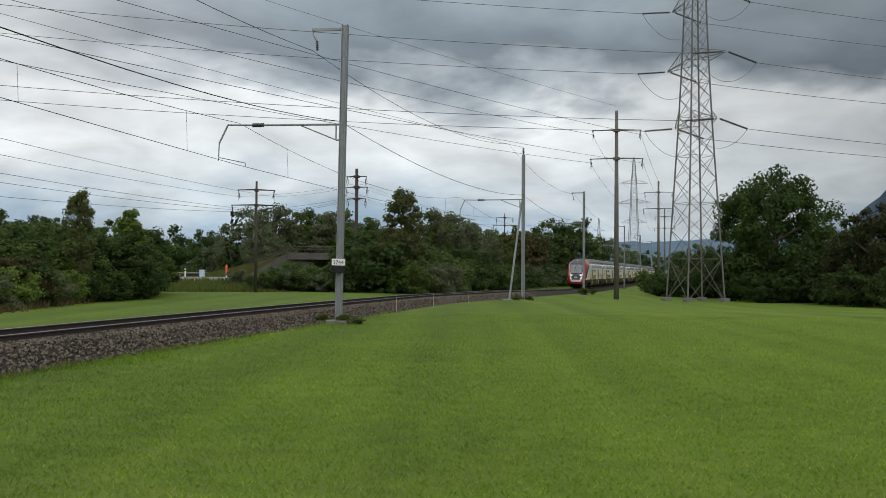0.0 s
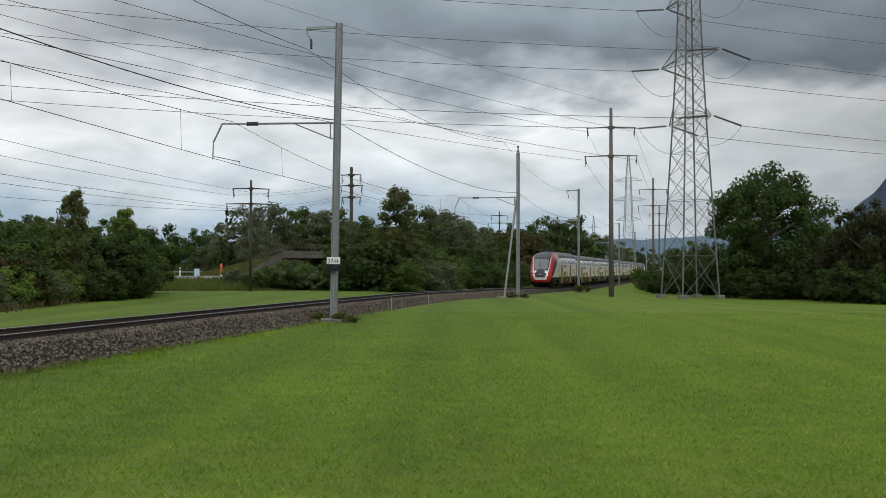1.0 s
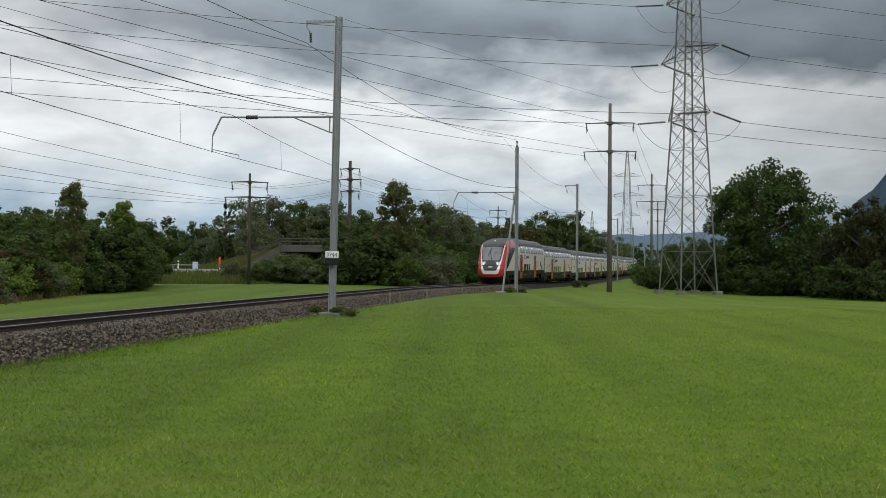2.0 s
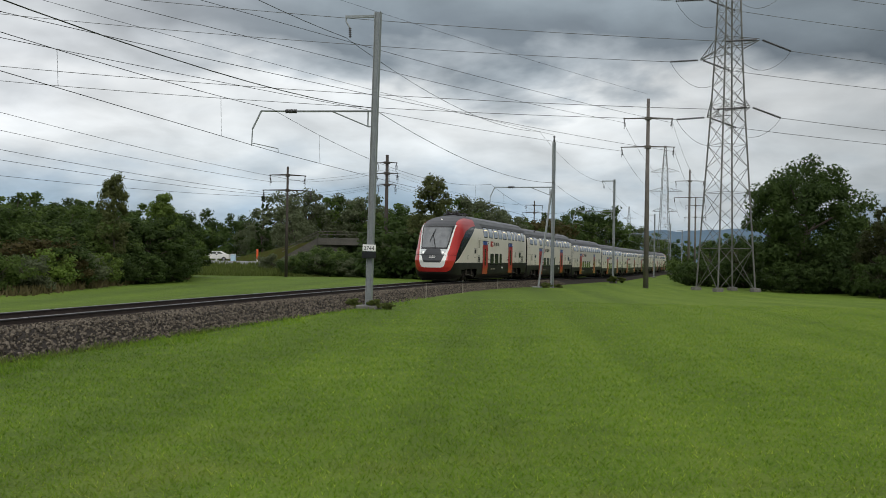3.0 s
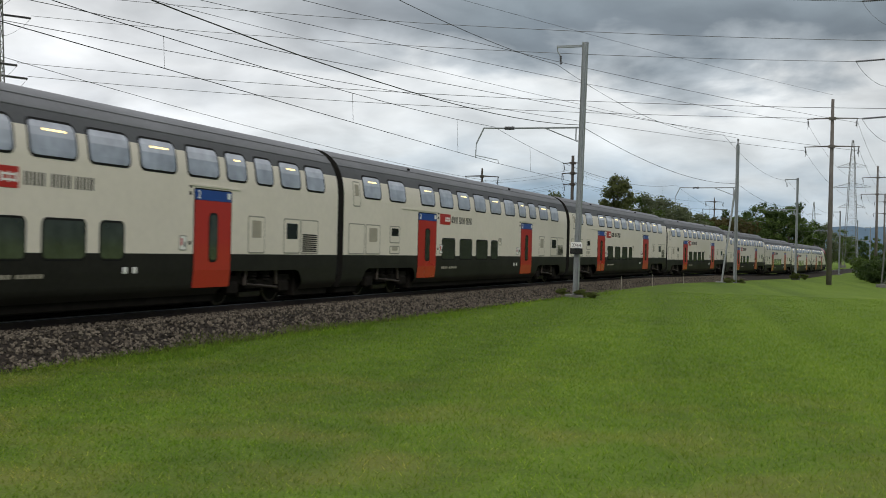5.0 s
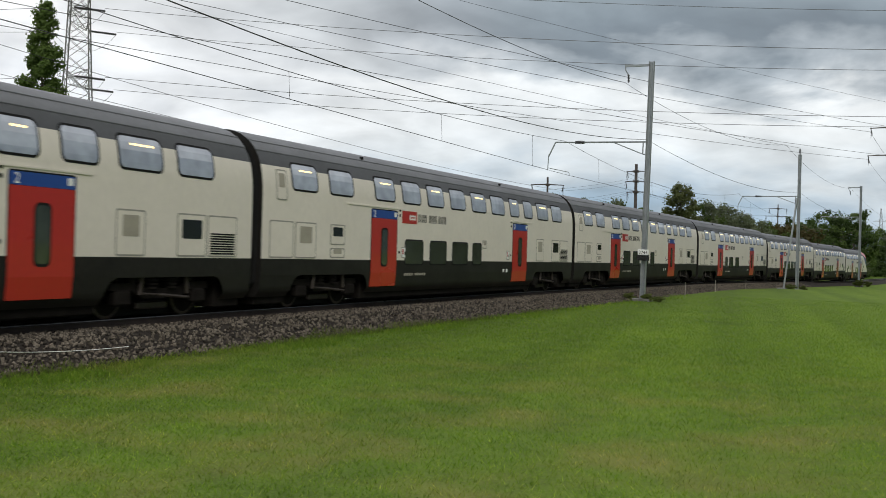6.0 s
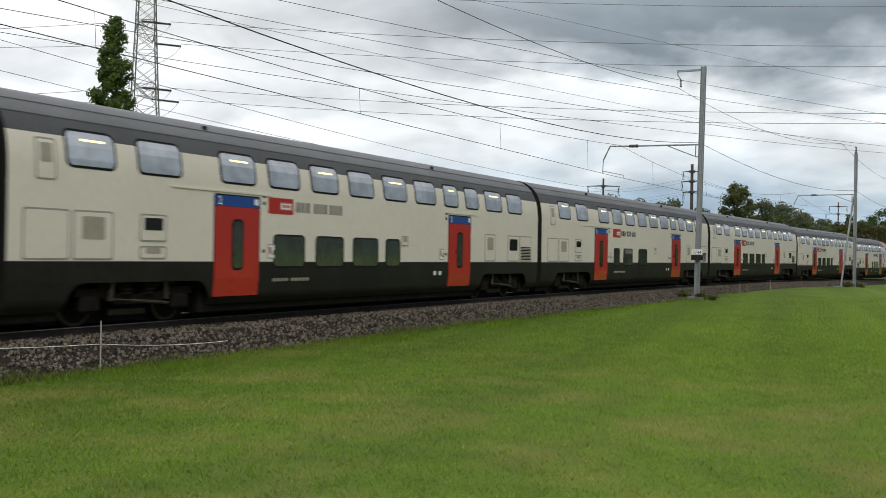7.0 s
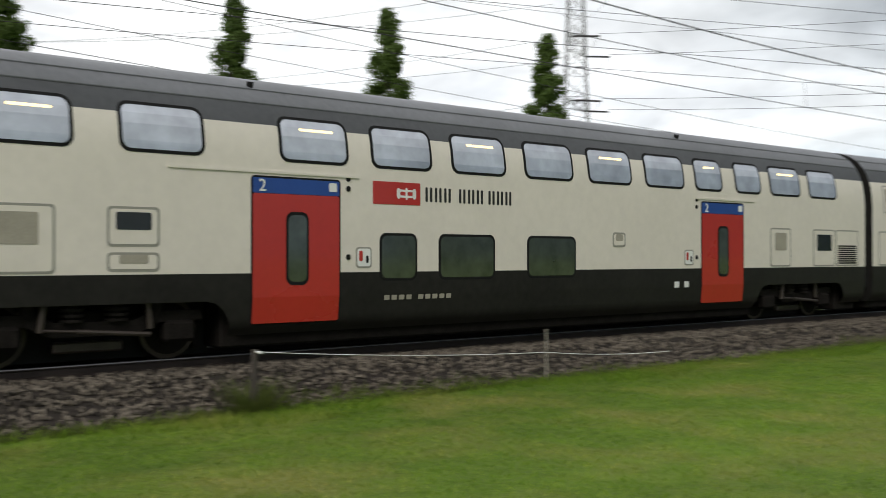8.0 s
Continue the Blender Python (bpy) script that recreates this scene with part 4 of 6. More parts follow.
    part("insulator", bm, M["insul"], pan_base)
    for dx in (-0.75, -0.45):
        bm = bmesh.new()
        wire_curve(bm, [(x + dx, -0.75, 4.45), (x + dx, -0.5, 4.54), (x + dx, 0.5, 4.54), (x + dx, 0.75, 4.45)], 0.03)
        part("contact_strip", bm, M["insul"], pan_base)
    return car


def build_train():
    lead = build_end_car("train_front_car", "red and cream double-deck front car with raked black cab")
    b = build_coach(UP_B, LOW_B, 7.68)
    a = build_coach(UP, LOW_A, 8.03, back=0.25)
    y = build_coach(UP_B, LOW_B, 7.68, True)
    cars = [lead, b, copy_thing(b, Matrix()), copy_thing(b, Matrix()), a, y, copy_thing(b, Matrix())]
    tail = copy_thing(lead, Matrix())
    tail.name = "train_rear_car"
    tail["label"] = "red and cream double-deck rear car with raked black cab"
    return cars + [tail]


# where the tip of the train stands on the line, second by second
NOSE = [(0.0, 164.0), (0.5, 150.0), (1.0, 135.5), (2.5, 91.8), (3.0, 76.1), (3.5, 61.0), (4.0, 44.4), (4.5, 28.1), (5.0, 10.3), (5.2, 2.9), (6.3, -34.4), (6.5, -41.4),
        (7.0, -59.45), (7.3, -69.4), (7.5, -76.2), (7.6, -79.8), (7.7, -83.3), (7.8, -86.9), (7.9, -90.4), (8.0, -93.95)]


def car_pose(front, length, turned=False):
    """A car whose front end stands at front on the line, its bogies on the rails."""
    a, b = on_track(front + 3.6, 0, RAIL), on_track(front + length - 3.6, 0, RAIL)
    mid = (a + b) / 2
    yaw = math.degrees(math.atan2(a.y - b.y, a.x - b.x))
    return Matrix.Translation(mid) @ pose(0, 0, 0, 0, 0, yaw + (180 if turned else 0))


def motions():
    for i, car in enumerate(CARS):
        rows = []
        for t, nose in NOSE:
            f = nose if i == 0 else nose + END + COACH * (i - 1)
            rows.append((t, car_pose(f, END if i in (0, 7) else COACH, i == 7)))
        walk(car, rows)
    walk(ROAD_CAR, car_rows())


# ---- masts, poles, pylons and wires ----
def at(bearing, dist, z=0.0):
    """A place by its bearing from the meadow's viewpoint, in degrees clockwise from +y."""
    return Vector((0.79 + dist * math.sin(radians(bearing)), 12.6 + dist * math.cos(radians(bearing)), z))


def h_beam(bm, h, w, t=0.02, z0=0.0):
    """A rolled H section, one closed body."""
    a, b = w / 2, t / 2
    out = [(-a, -a), (a, -a), (a, -a + t), (b, -a + t), (b, a - t), (a, a - t), (a, a), (-a, a), (-a, a - t), (-b, a - t), (-b, -a + t), (-a, -a + t)]
    lo, hi = [bm.verts.new((x, y, z0)) for x, y in out], [bm.verts.new((x, y, h)) for x, y in out]
    for i in range(12):
        j = (i + 1) % 12
        bm.faces.new((lo[i], lo[j], hi[j], hi[i]))
    for q in ((0, 1, 2, 3, 10, 11), (3, 4, 9, 10), (4, 5, 6, 7, 8, 9)):
        bm.faces.new([hi[i] for i in q])


def insulator(bm, p, q, r=0.07, n=7):
    """Ribbed discs on a rod."""
    p, q = Vector(p), Vector(q)
    bar(bm, p, q, r * 0.35, 6)
    for i in range(n):
        c = p.lerp(q, (i + 0.5) / n)
        d = (q - p) / n * 0.22
        bar(bm, c - d, c + d, r, 8)


def catenary_mast(h=11.8, arm=4.85, anchor=False, top_arm=True):
    """A line-side mast; its own y points at the track, z = 0 at its foot."""
    mast = thing("catenary_mast", "grey galvanised steel catenary mast with cantilever arm" if not anchor else "grey steel catenary anchor mast with slanting stay and arm", "mast", "catenary masts")
    bm = bmesh.new()
    h_beam(bm, h, 0.24)
    part("post", bm, M["galv"], mast)
    bm = bmesh.new()
    box(bm, -0.42, 0.42, -0.42, 0.42, -0.4, 0.14, 0.04)
    part("footing", bm, M["concrete"], mast, "pale concrete footing")
    z = 7.85
    bm = bmesh.new()
    bar(bm, (0, 0.12, z), (0, arm - 1.1, z), 0.042)
    bar(bm, (0, arm - 1.1, z), (0, arm, z + 0.02), 0.036)
    bar(bm, (0, 0.10, z - 0.62), (0, 0.28, z - 0.62), 0.03)
    bar(bm, (0, 0.28, z - 0.62), (0, 0.28, z), 0.03)
    bar(bm, (0, 0.30, z - 0.60), (0, 1.75, z - 0.03), 0.026)
    part("cantilever_tube", bm, M["galv"], mast)
    bm = bmesh.new()
    insulator(bm, (0, arm - 1.55, z), (0, arm - 1.05, z), 0.085)
    part("insulator", bm, M["insul"], mast, "ribbed dark brown insulator")
    bm = bmesh.new()
    bar(bm, (0, arm, z + 0.02), (0, arm + 0.36, z - 0.72), 0.036)
    bar(bm, (0, arm + 0.36, z - 0.72), (0, arm + 0.38, z - 1.42), 0.024)
    bar(bm, (0, arm + 0.34, z - 1.30), (0, arm - 0.78, z - 1.52), 0.018)
    bar(bm, (0, arm - 0.78, z - 1.52), (0, arm - 0.80, z - 1.66), 0.014)
    part("registration_arm", bm, M["galv"], mast)
    if top_arm:
        bm = bmesh.new()
        box(bm, -0.05, 0.05, 0.1, 1.35, h - 0.22, h - 0.12)
        bar(bm, (0, 1.33, h - 0.1), (0, 1.33, h - 0.35), 0.03)
        bar(bm, (0, 1.33, h - 0.35), (0.03, 1.16, h - 0.62), 0.03)
        part("top_bracket", bm, M["galv"], mast)
        bm = bmesh.new()
        insulator(bm, (0, 1.16, h - 0.60), (0, 1.14, h - 1.0), 0.06, 5)
        part("insulator", bm, M["insul"], mast)
    if anchor:
        bm = bmesh.new()
        for x in (-0.14, 0.14):
            bar(bm, (x - 0.75, 0.95, 0), (x, 0.14, h * 0.68), 0.055)
        for i in range(9):
            k = 0.08 + 0.1 * i
            c = Vector((-0.75, 0.95, 0)).lerp(Vector((0, 0.14, h * 0.68)), k)
            bar(bm, c - Vector((0.14, 0, 0)), c + Vector((0.14, 0, 0)), 0.02)
        box(bm, -1.15, -0.35, 0.55, 1.35, -0.3, 0.22)
        part("stay", bm, M["galv"], mast, "slanting ladder-like steel stay on a concrete block")
        bm = bmesh.new()
        insulator(bm, (0, 0, h), (0, 0, h + 0.5), 0.09, 5)
        part("insulator", bm, M["insul"], mast)
    return mast


def face_track(p, s):
    """Pose at p with its y axis pointing across to the track."""
    return Matrix.Translation(p) @ pose(0, 0, 0, 0, 0, 90 - heading(s))


def number_plate_sign(mast):
    bm = bmesh.new()
    box(bm, -0.20, -0.16, -0.27, 0.27, 2.28, 2.54, 0.008)
    pl = part("sign_plate", bm, M["white"], mast, "white mast number plate")
    bm = bmesh.new()
    box(bm, -0.21, -0.13, -0.29, 0.29, 2.00, 2.26, 0.01)
    part("sign_box", bm, M["blackpaint"], mast, "black plate under the number")
    text_mesh("3744", 0.22, -0.202, 0.0, 2.325, pose(0, 0, 0, 90, 0, -90), pl, "number", M["letter"], 0.002, 'CENTER')


def crossarm_pole(name, label, h, arms, r0, r1, material):
    """A tall pole with crossarms: (height, half length) each, insulators hanging at the tips."""
    pole = thing(name, label, "power pole", "power poles")
    bm = bmesh.new()
    bar(bm, (0, 0, -0.4), (0, 0, h), r0, 10, r1)
    part("post", bm, material, pole, smooth=True)
    for z, hl in arms:
        bm = bmesh.new()
        for sd in (-1, 1):
            bar(bm, (0, 0, z + 0.06), (sd * hl, 0, z), 0.10, 4, 0.05)
        box(bm, -r0 - 0.05, r0 + 0.05, -r0 - 0.03, r0 + 0.03, z - 0.12, z + 0.14)
        part("crossarm", bm, material, pole)
        for sd in (-1, 1):
            bm = bmesh.new()
            insulator(bm, (sd * (hl - 0.08), 0, z), (sd * (hl - 0.20), 0.1, z - 0.75), 0.07, 6)
            wire_curve(bm, [(sd * (hl - 0.1), 0.35 * math.cos(a), z - 0.25 - 0.75 * math.sin(a)) for a in np.linspace(0, math.pi, 9)], 0.018)
            part("insulator", bm, M["insul"], pole)
    return pole


def lattice_pylon(name, label, H, widths, arms):
    """A four-legged lattice tower. widths: (height, width); arms: (height, length) along its x on both sides."""
    t = thing(name, label, "pylon", "lattice pylons")
    wz = lambda z: float(np.interp(z, [a for a, b in widths], [b for a, b in widths])) / 2
    zs = [0.0]
    while zs[-1] < H - 0.8:
        zs.append(min(H, zs[-1] + max(1.05, wz(zs[-1]) * (2.0 if zs[-1] < 1 else 1.55))))
    zs[-1] = H
    corners = ((1, 1), (-1, 1), (-1, -1), (1, -1))
    for cx, cy in corners:
        bm = bmesh.new()
        wire_curve(bm, [(cx * wz(a), cy * wz(a), a) for a in zs], 0.085)
        lg = part("leg", bm, M["galvdark"], t)
        bm = bmesh.new()
        box(bm, cx * wz(0) - 0.4, cx * wz(0) + 0.4, cy * wz(0) - 0.4, cy * wz(0) + 0.4, -0.5, 0.25, 0.04)
        part("footing", bm, M["concrete"], lg, "pale concrete footing")
    for k in range(4):
        (ax, ay), (bx, by) = corners[k], corners[(k + 1) % 4]
        bm = bmesh.new()
        for i, (a, b) in enumerate(zip(zs, zs[1:])):
            wa, wb = wz(a), wz(b)
            angle_bar(bm, (ax * wa, ay * wa, a), (bx * wb, by * wb, b), 0.042)
            angle_bar(bm, (bx * wa, by * wa, a), (ax * wb, ay * wb, b), 0.042)
            if i % 2:
                angle_bar(bm, (ax * wa, ay * wa, a), (bx * wa, by * wa, a), 0.035)
        part("bracing", bm, M["galvdark"], t)
    for z, ln in arms:
        for sd in (-1, 1):
            bm = bmesh.new()
            w = wz(z)
            tipp = Vector((sd * ln, 0, z))
            for yy in (-1, 1):
                angle_bar(bm, (sd * w, yy * w, z), tipp, 0.06)
                angle_bar(bm, (sd * w, yy * w, z + 1.25), tipp + Vector((0, 0, 0.12)), 0.06)
                for j in range(1, 4):
                    a = Vector((sd * w, yy * w, z)).lerp(tipp, j / 4)
                    b = Vector((sd * w, yy * w, z + 1.25)).lerp(tipp, (j - 1) / 4)
                    angle_bar(bm, a, b, 0.03)
            for j in range(4):
                a = Vector((sd * w, -w, z)).lerp(tipp, j / 4)
                b = Vector((sd * w, w, z)).lerp(tipp, min(1, (j + 1) / 4))
                angle_bar(bm, a, b, 0.03)
            part("crossarm", bm, M["galvdark"], t)
    return t


def loose_wire(name, label, pts, r, material, group="overhead wires"):
    bm = bmesh.new()
    wire_curve(bm, pts, r)
    ob = link(name, bm, material)
    tagged(ob, label, "wire", group)
    return ob


def build_lines():
    masts = []
    m = catenary_mast()
    m.matrix_world = Matrix.Translation((-4.25, 53.2, -0.02)) @ pose(0, 0, 0, 0, 0.9, 0) @ pose(0, 0, 0, 0, 0, 90 - heading(53.4))
    number_plate_sign(m)
    m["label"] = "grey galvanised catenary mast with a white number plate"
    m0 = catenary_mast()
    m0.matrix_world = face_track(on_track(-9.0, 3.25, -0.02), -9.0)
    m2 = catenary_mast(11.3, 4.6, True, False)
    m2.matrix_world = face_track(Vector((5.1, 92, -0.25)), 93)
    m3 = catenary_mast(11.4, 4.2)
    m3.matrix_world = face_track(Vector((13.8, 128, -0.35)), 128)
    for s, lat in ((205, 3.6), (250, 3.5), (296, 3.5)):
        copy_thing(m3, face_track(on_track(s, lat, 0), s))
    # contact wire, messenger and droppers, span by span
    sup = [(-58.0, -0.2), (-9.0, -0.55), (53.4, -0.75), (93.0, -0.1), (129.0, 0.2), (205.0, 0.1), (250.0, 0.0), (296.0, 0.0)]
    for (a, la), (b, lb) in zip(sup, sup[1:]):
        p, q = on_track(a, la, 6.20), on_track(b, lb, 6.20)
        loose_wire("contact_wire", "thin dark copper contact wire over the track", sagging(p, q, 0.05, 10), 0.010, M["wire"])
        ma, mb = on_track(a, la - 0.05, 7.88), on_track(b, lb - 0.05, 7.88)
        mes = sagging(ma, mb, 1.0)
        loose_wire("messenger_wire", "thin dark messenger wire carrying the contact wire", mes, 0.010, M["wire"])
        n = max(3, int((b - a) / 9))
        for i in range(n):
            k = (i + 0.5) / n
            top = ma.lerp(mb, k) - Vector((0, 0, 4 * 1.0 * k * (1 - k)))
            low = p.lerp(q, k) - Vector((0, 0, 0.2 * k * (1 - k)))
            loose_wire("dropper", "short thin dropper between the wires", [top, low], 0.006, M["wire"], "droppers")
    # feeders from mast to mast
    tops = [on_track(-58, 3.25, 0), on_track(-9.0, 3.25, 0), Vector((-4.25, 53.2, 0)), Vector((5.1, 92, 0)), Vector((13.8, 128, 0)), on_track(205, 3.6, 0), on_track(250, 3.5, 0)]
    for i, (a, b) in enumerate(zip(tops, tops[1:])):
        up = Vector((0, 0, 1))
        loose_wire("feeder_wire", "thick black feeder wire along the masts", sagging(a + up * 7.95, b + up * 7.95, 1.8 if i == 1 else 0.75), 0.013, M["wire"])
        across = on_track(60, 2.0) - on_track(60, 3.15)
        h1, h2 = (11.9 if k == 3 else 10.8 for k in (i, i + 1))
        loose_wire("feeder_wire", "black feeder wire under the mast brackets", sagging(a + up * h1 + across, b + up * h2 + across, 1.7 if i == 1 else 0.9), 0.012, M["wire"])
    # the crossarm poles
    big = crossarm_pole("power_pole", "tall brown-grey power pole with two crossarms", 18.3, [(16.35, 2.4), (13.55, 2.6)], 0.27, 0.15, M["greypole"])
    big.matrix_world = Matrix.Translation((15.45, 114.4, -0.35)) @ pose(0, 0, 0, 0, 0, -8)
    copy_thing(big, Matrix.Translation((33.5, 190, -0.6)) @ pose(0, 0, 0, 0, 0, -10))
    copy_thing(big, Matrix.Translation((49.0, 266, -0.7)) @ pose(0, 0, 0, 0, 0, -10))
    copy_thing(big, Matrix.Translation((-57, -8, 0.0)) @ pose(0, 0, 0, 0, 0, -20))
    low = crossarm_pole("power_pole", "slender dark power pole with two crossarms", 10.4, [(9.55, 1.75), (8.1, 2.35)], 0.16, 0.10, M["rustpole"])
    low.matrix_world = Matrix.Translation((-19.2, 110.1, 0.1)) @ pose(0, 0, 0, 0, 0, 12)
    copy_thing(low, Matrix.Translation((-37, 6, 0)) @ pose(0, 0, 0, 0, 0, 12) @ Matrix.Scale(1.22, 4))
    copy_thing(low, Matrix.Translation(at(b_of(893), 230, 3.0)) @ pose(0, 0, 0, 0, 0, 12) @ Matrix.Scale(1.15, 4))
    tri = crossarm_pole("power_pole", "dark steel power pole with three short crossarms", 13.4, [(12.5, 1.2), (11.3, 1.35), (10.0, 1.15)], 0.24, 0.17, M["rustpole"])
    tri.matrix_world = Matrix.Translation((-11.6, 128.0, 0.1)) @ pose(0, 0, 0, 0, 0, -12)
    for z, hl in ((9.55, 1.75), (8.1, 2.35)):
        for k in (-1, 0.35, 1) if z < 9 else (-1, 1):
            a, b = Vector((-19.2 + k * hl, 110.1, z - 0.5)), Vector((-37 + 1.6 * k * hl, 6, 12.2 if z > 9 else 8.6 + 0.8 * k))
            loose_wire("power_line", "thin grey power line between slender poles", sagging(a, b, 1.3), 0.012, M["wire"])
            c = Vector((-11.6 + 0.6 * k, 128, z + 2.2))
            loose_wire("power_line", "thin grey power line between slender poles", sagging(a, c, 0.25, 8), 0.010, M["wire"])
            loose_wire("power_line", "thin grey power line between slender poles", sagging(c, at(b_of(893), 230, z + 4.6), 1.2, 12), 0.010, M["wire"])
    for z, hl in ((15.6, 2.4), (12.8, 2.6)):
        for k in (-1, 1):
            a = Vector((15.45 + k * hl, 114.4, z))
            loose_wire("power_line", "thin dark power line over the meadow", sagging(a, Vector((-57 + k * hl, -8, z + 0.5)), 1.6, 32), 0.014, M["wire"])
            b = Vector((33.5 + k * hl, 190, z))
            loose_wire("power_line", "thin dark power line along the poles", sagging(a, b, 1.8), 0.014, M["wire"])
            loose_wire("power_line", "thin dark power line along the poles", sagging(b, Vector((49 + k * hl, 266, z)), 1.8), 0.014, M["wire"])
    loose_wire("ground_wire", "thin ground wire on the pole tops", sagging((15.45, 114.4, 18.4), (-57, -8, 18.4), 1.2, 32), 0.010, M["wire"])
    loose_wire("anchor_wire", "thin dark wire from the anchor mast", sagging((5.1, 92, 11.6), (-57, -8, 17.0), 1.2, 32), 0.010, M["wire"])
    # lattice pylons and the high-voltage line
    arms = [(17.95, 4.0), (24.25, 5.5), (30.45, 4.5)]
    T = lattice_pylon("lattice_pylon", "tall grey steel lattice pylon with three pairs of arms", 38.8, [(0, 4.2), (18.3, 2.4), (24.8, 1.9), (30.8, 1.55), (38.8, 0.4)], arms)
    tm = Matrix.Translation((24.0, 118.3, -0.75)) @ pose(0, 0, 0, 0, 0, -71)
    T.matrix_world = tm
    lm = Matrix.Translation((-74.5, 106.3, 0)) @ pose(0, 0, 0, 0, 0, -62) @ Matrix.Scale(1.17, 4)
    copy_thing(T, lm)
    fm = Matrix.Translation(at(b_of(1122), 300, 0)) @ pose(0, 0, 0, 0, 0, -20) @ Matrix.Scale(0.90, 4)
    copy_thing(T, fm)
    fm2 = Matrix.Translation(at(b_of(1060), 560, 0)) @ pose(0, 0, 0, 0, 0, -20) @ Matrix.Scale(0.80, 4)
    copy_thing(T, fm2)
    rm = Matrix.Translation((150, 150, 0)) @ pose(0, 0, 0, 0, 0, -62)
    for z, ln in arms:
        for sd in (-1, 1):
            a, b, c = tm @ Vector((sd * ln, 0, z)), lm @ Vector((sd * ln, 0, z)), rm @ Vector((sd * ln, 0, z + 1.5))
            ends = []
            for far, nm in ((b, "left"), (c, "right")):
                d = (far - a).normalized()
                p = a + d * 0.3
                q = a + d * 3.3 - Vector((0, 0, 0.40 if nm == "left" else 0.95))
                bm = bmesh.new()
                insulator(bm, p, q, 0.11, 16)
                ob = link("insulator_string", bm, M["insul"])
                tagged(ob, "dark insulator string between the pylon arm and its wire", "insulator", "pylon insulator strings")
                ends.append(q)
                loose_wire("high_voltage_line", "grey aluminium high-voltage line between pylons", sagging(q, far - d * 4, 1.0 if nm == "left" else 3.2, 40), 0.026, M["alwire"])
            loop = [ends[0].lerp(ends[1], i / 12) - Vector((0, 0, 2.3 * math.sin(math.pi * i / 12) ** 0.8)) for i in range(13)]
            loose_wire("jumper_loop", "hanging jumper loop under the pylon arm", loop, 0.02, M["alwire"], "jumper loops")
            d = (b - a).normalized()
            bm = bmesh.new()
            insulator(bm, b - d * 0.3, b - d * 4.0 - Vector((0, 0, 0.3)), 0.14, 16)
            ob = link("insulator_string", bm, M["insul"])
            tagged(ob, "dark insulator string between the pylon arm and its wire", "insulator", "pylon insulator strings")
            e2 = lm @ Vector((sd * ln, 0, z)) + Vector((-3.6, -1.5, -0.35))
            lp = [(b - d * 4.0 - Vector((0, 0, 0.3))).lerp(e2, i / 12) - Vector((0, 0, 2.3 * math.sin(math.pi * i / 12) ** 0.8)) for i in range(13)]
            loose_wire("jumper_loop", "hanging jumper loop under the pylon arm", lp, 0.02, M["alwire"], "jumper loops")
            loose_wire("high_voltage_line", "grey aluminium high-voltage line between pylons", sagging(e2, Vector((-190, 40 + sd * 5, z * 1.13 + 3)), 4.0, 30), 0.026, M["alwire"])


def b_of(x):
    """Bearing for a lateral scale mark of the first view."""
    return -1.33 + math.degrees(math.atan((x - 784) / 1830))


def build_trackside():
    """Stakes, cord and an old post beside the ballast."""
    post = thing("fence_post", "short old wooden post in a tuft of weeds", "post", "trackside posts")
    bm = bmesh.new()
    bar(bm, (0, 0, -0.2), (0.03, 0, 0.80), 0.052, 8, 0.046)
    part("stump", bm, M["rustpole"], post)
    bm = bmesh.new()
    bar(bm, (0.03, 0, 0.78), (0.16, 0.02, 0.76), 0.02, 6)
    part("clip", bm, M["cord"], post)
    bm = bmesh.new()
    rng = random.Random(3)
    for i in range(260):
        a, r = rng.random() * 6.28, rng.random() * 0.40
        c = Vector((r * math.cos(a), r * math.sin(a), 0))
        h = 0.14 + 0.34 * rng.random()
        e = c + Vector((math.cos(a) * h * 0.9, math.sin(a) * h * 0.9, h))
        o = Vector((-math.sin(a), math.cos(a), 0)) * 0.016
        bm.faces.new([bm.verts.new(v) for v in (c - o, c + o, e)])
    w = part("weed_tuft", bm, M["leaf_weed"], post, "long drooping weeds")
    post.location = (-11.5, 8.74, 0.0)
    st = thing("fence_stake", "thin pale fence stake at the ballast edge", "stake", "trackside posts")
    bm = bmesh.new()
    bar(bm, (0, 0, -0.2), (0, 0, 0.78), 0.014, 6)
    part("rod", bm, M["grille"], st)
    st.location = on_track(14.6, 2.75, 0.04)
    for s in (64.0, 72.0, 82.0):
        copy_thing(st, Matrix.Translation(on_track(s, 2.9, 0.02)))
    pts = [Vector((-11.4, 8.76, 0.77)), on_track(14.6, 2.75, 0.42), on_track(18, 2.8, 0.25)]
    bm = bmesh.new()
    for a, b in zip(pts, pts[1:]):
        wire_curve(bm, sagging(a, b, 0.05, 8), 0.006)
    tagged(link("white_cord", bm, M["cord"]), "white plastic fence cord between the stakes", "cord")


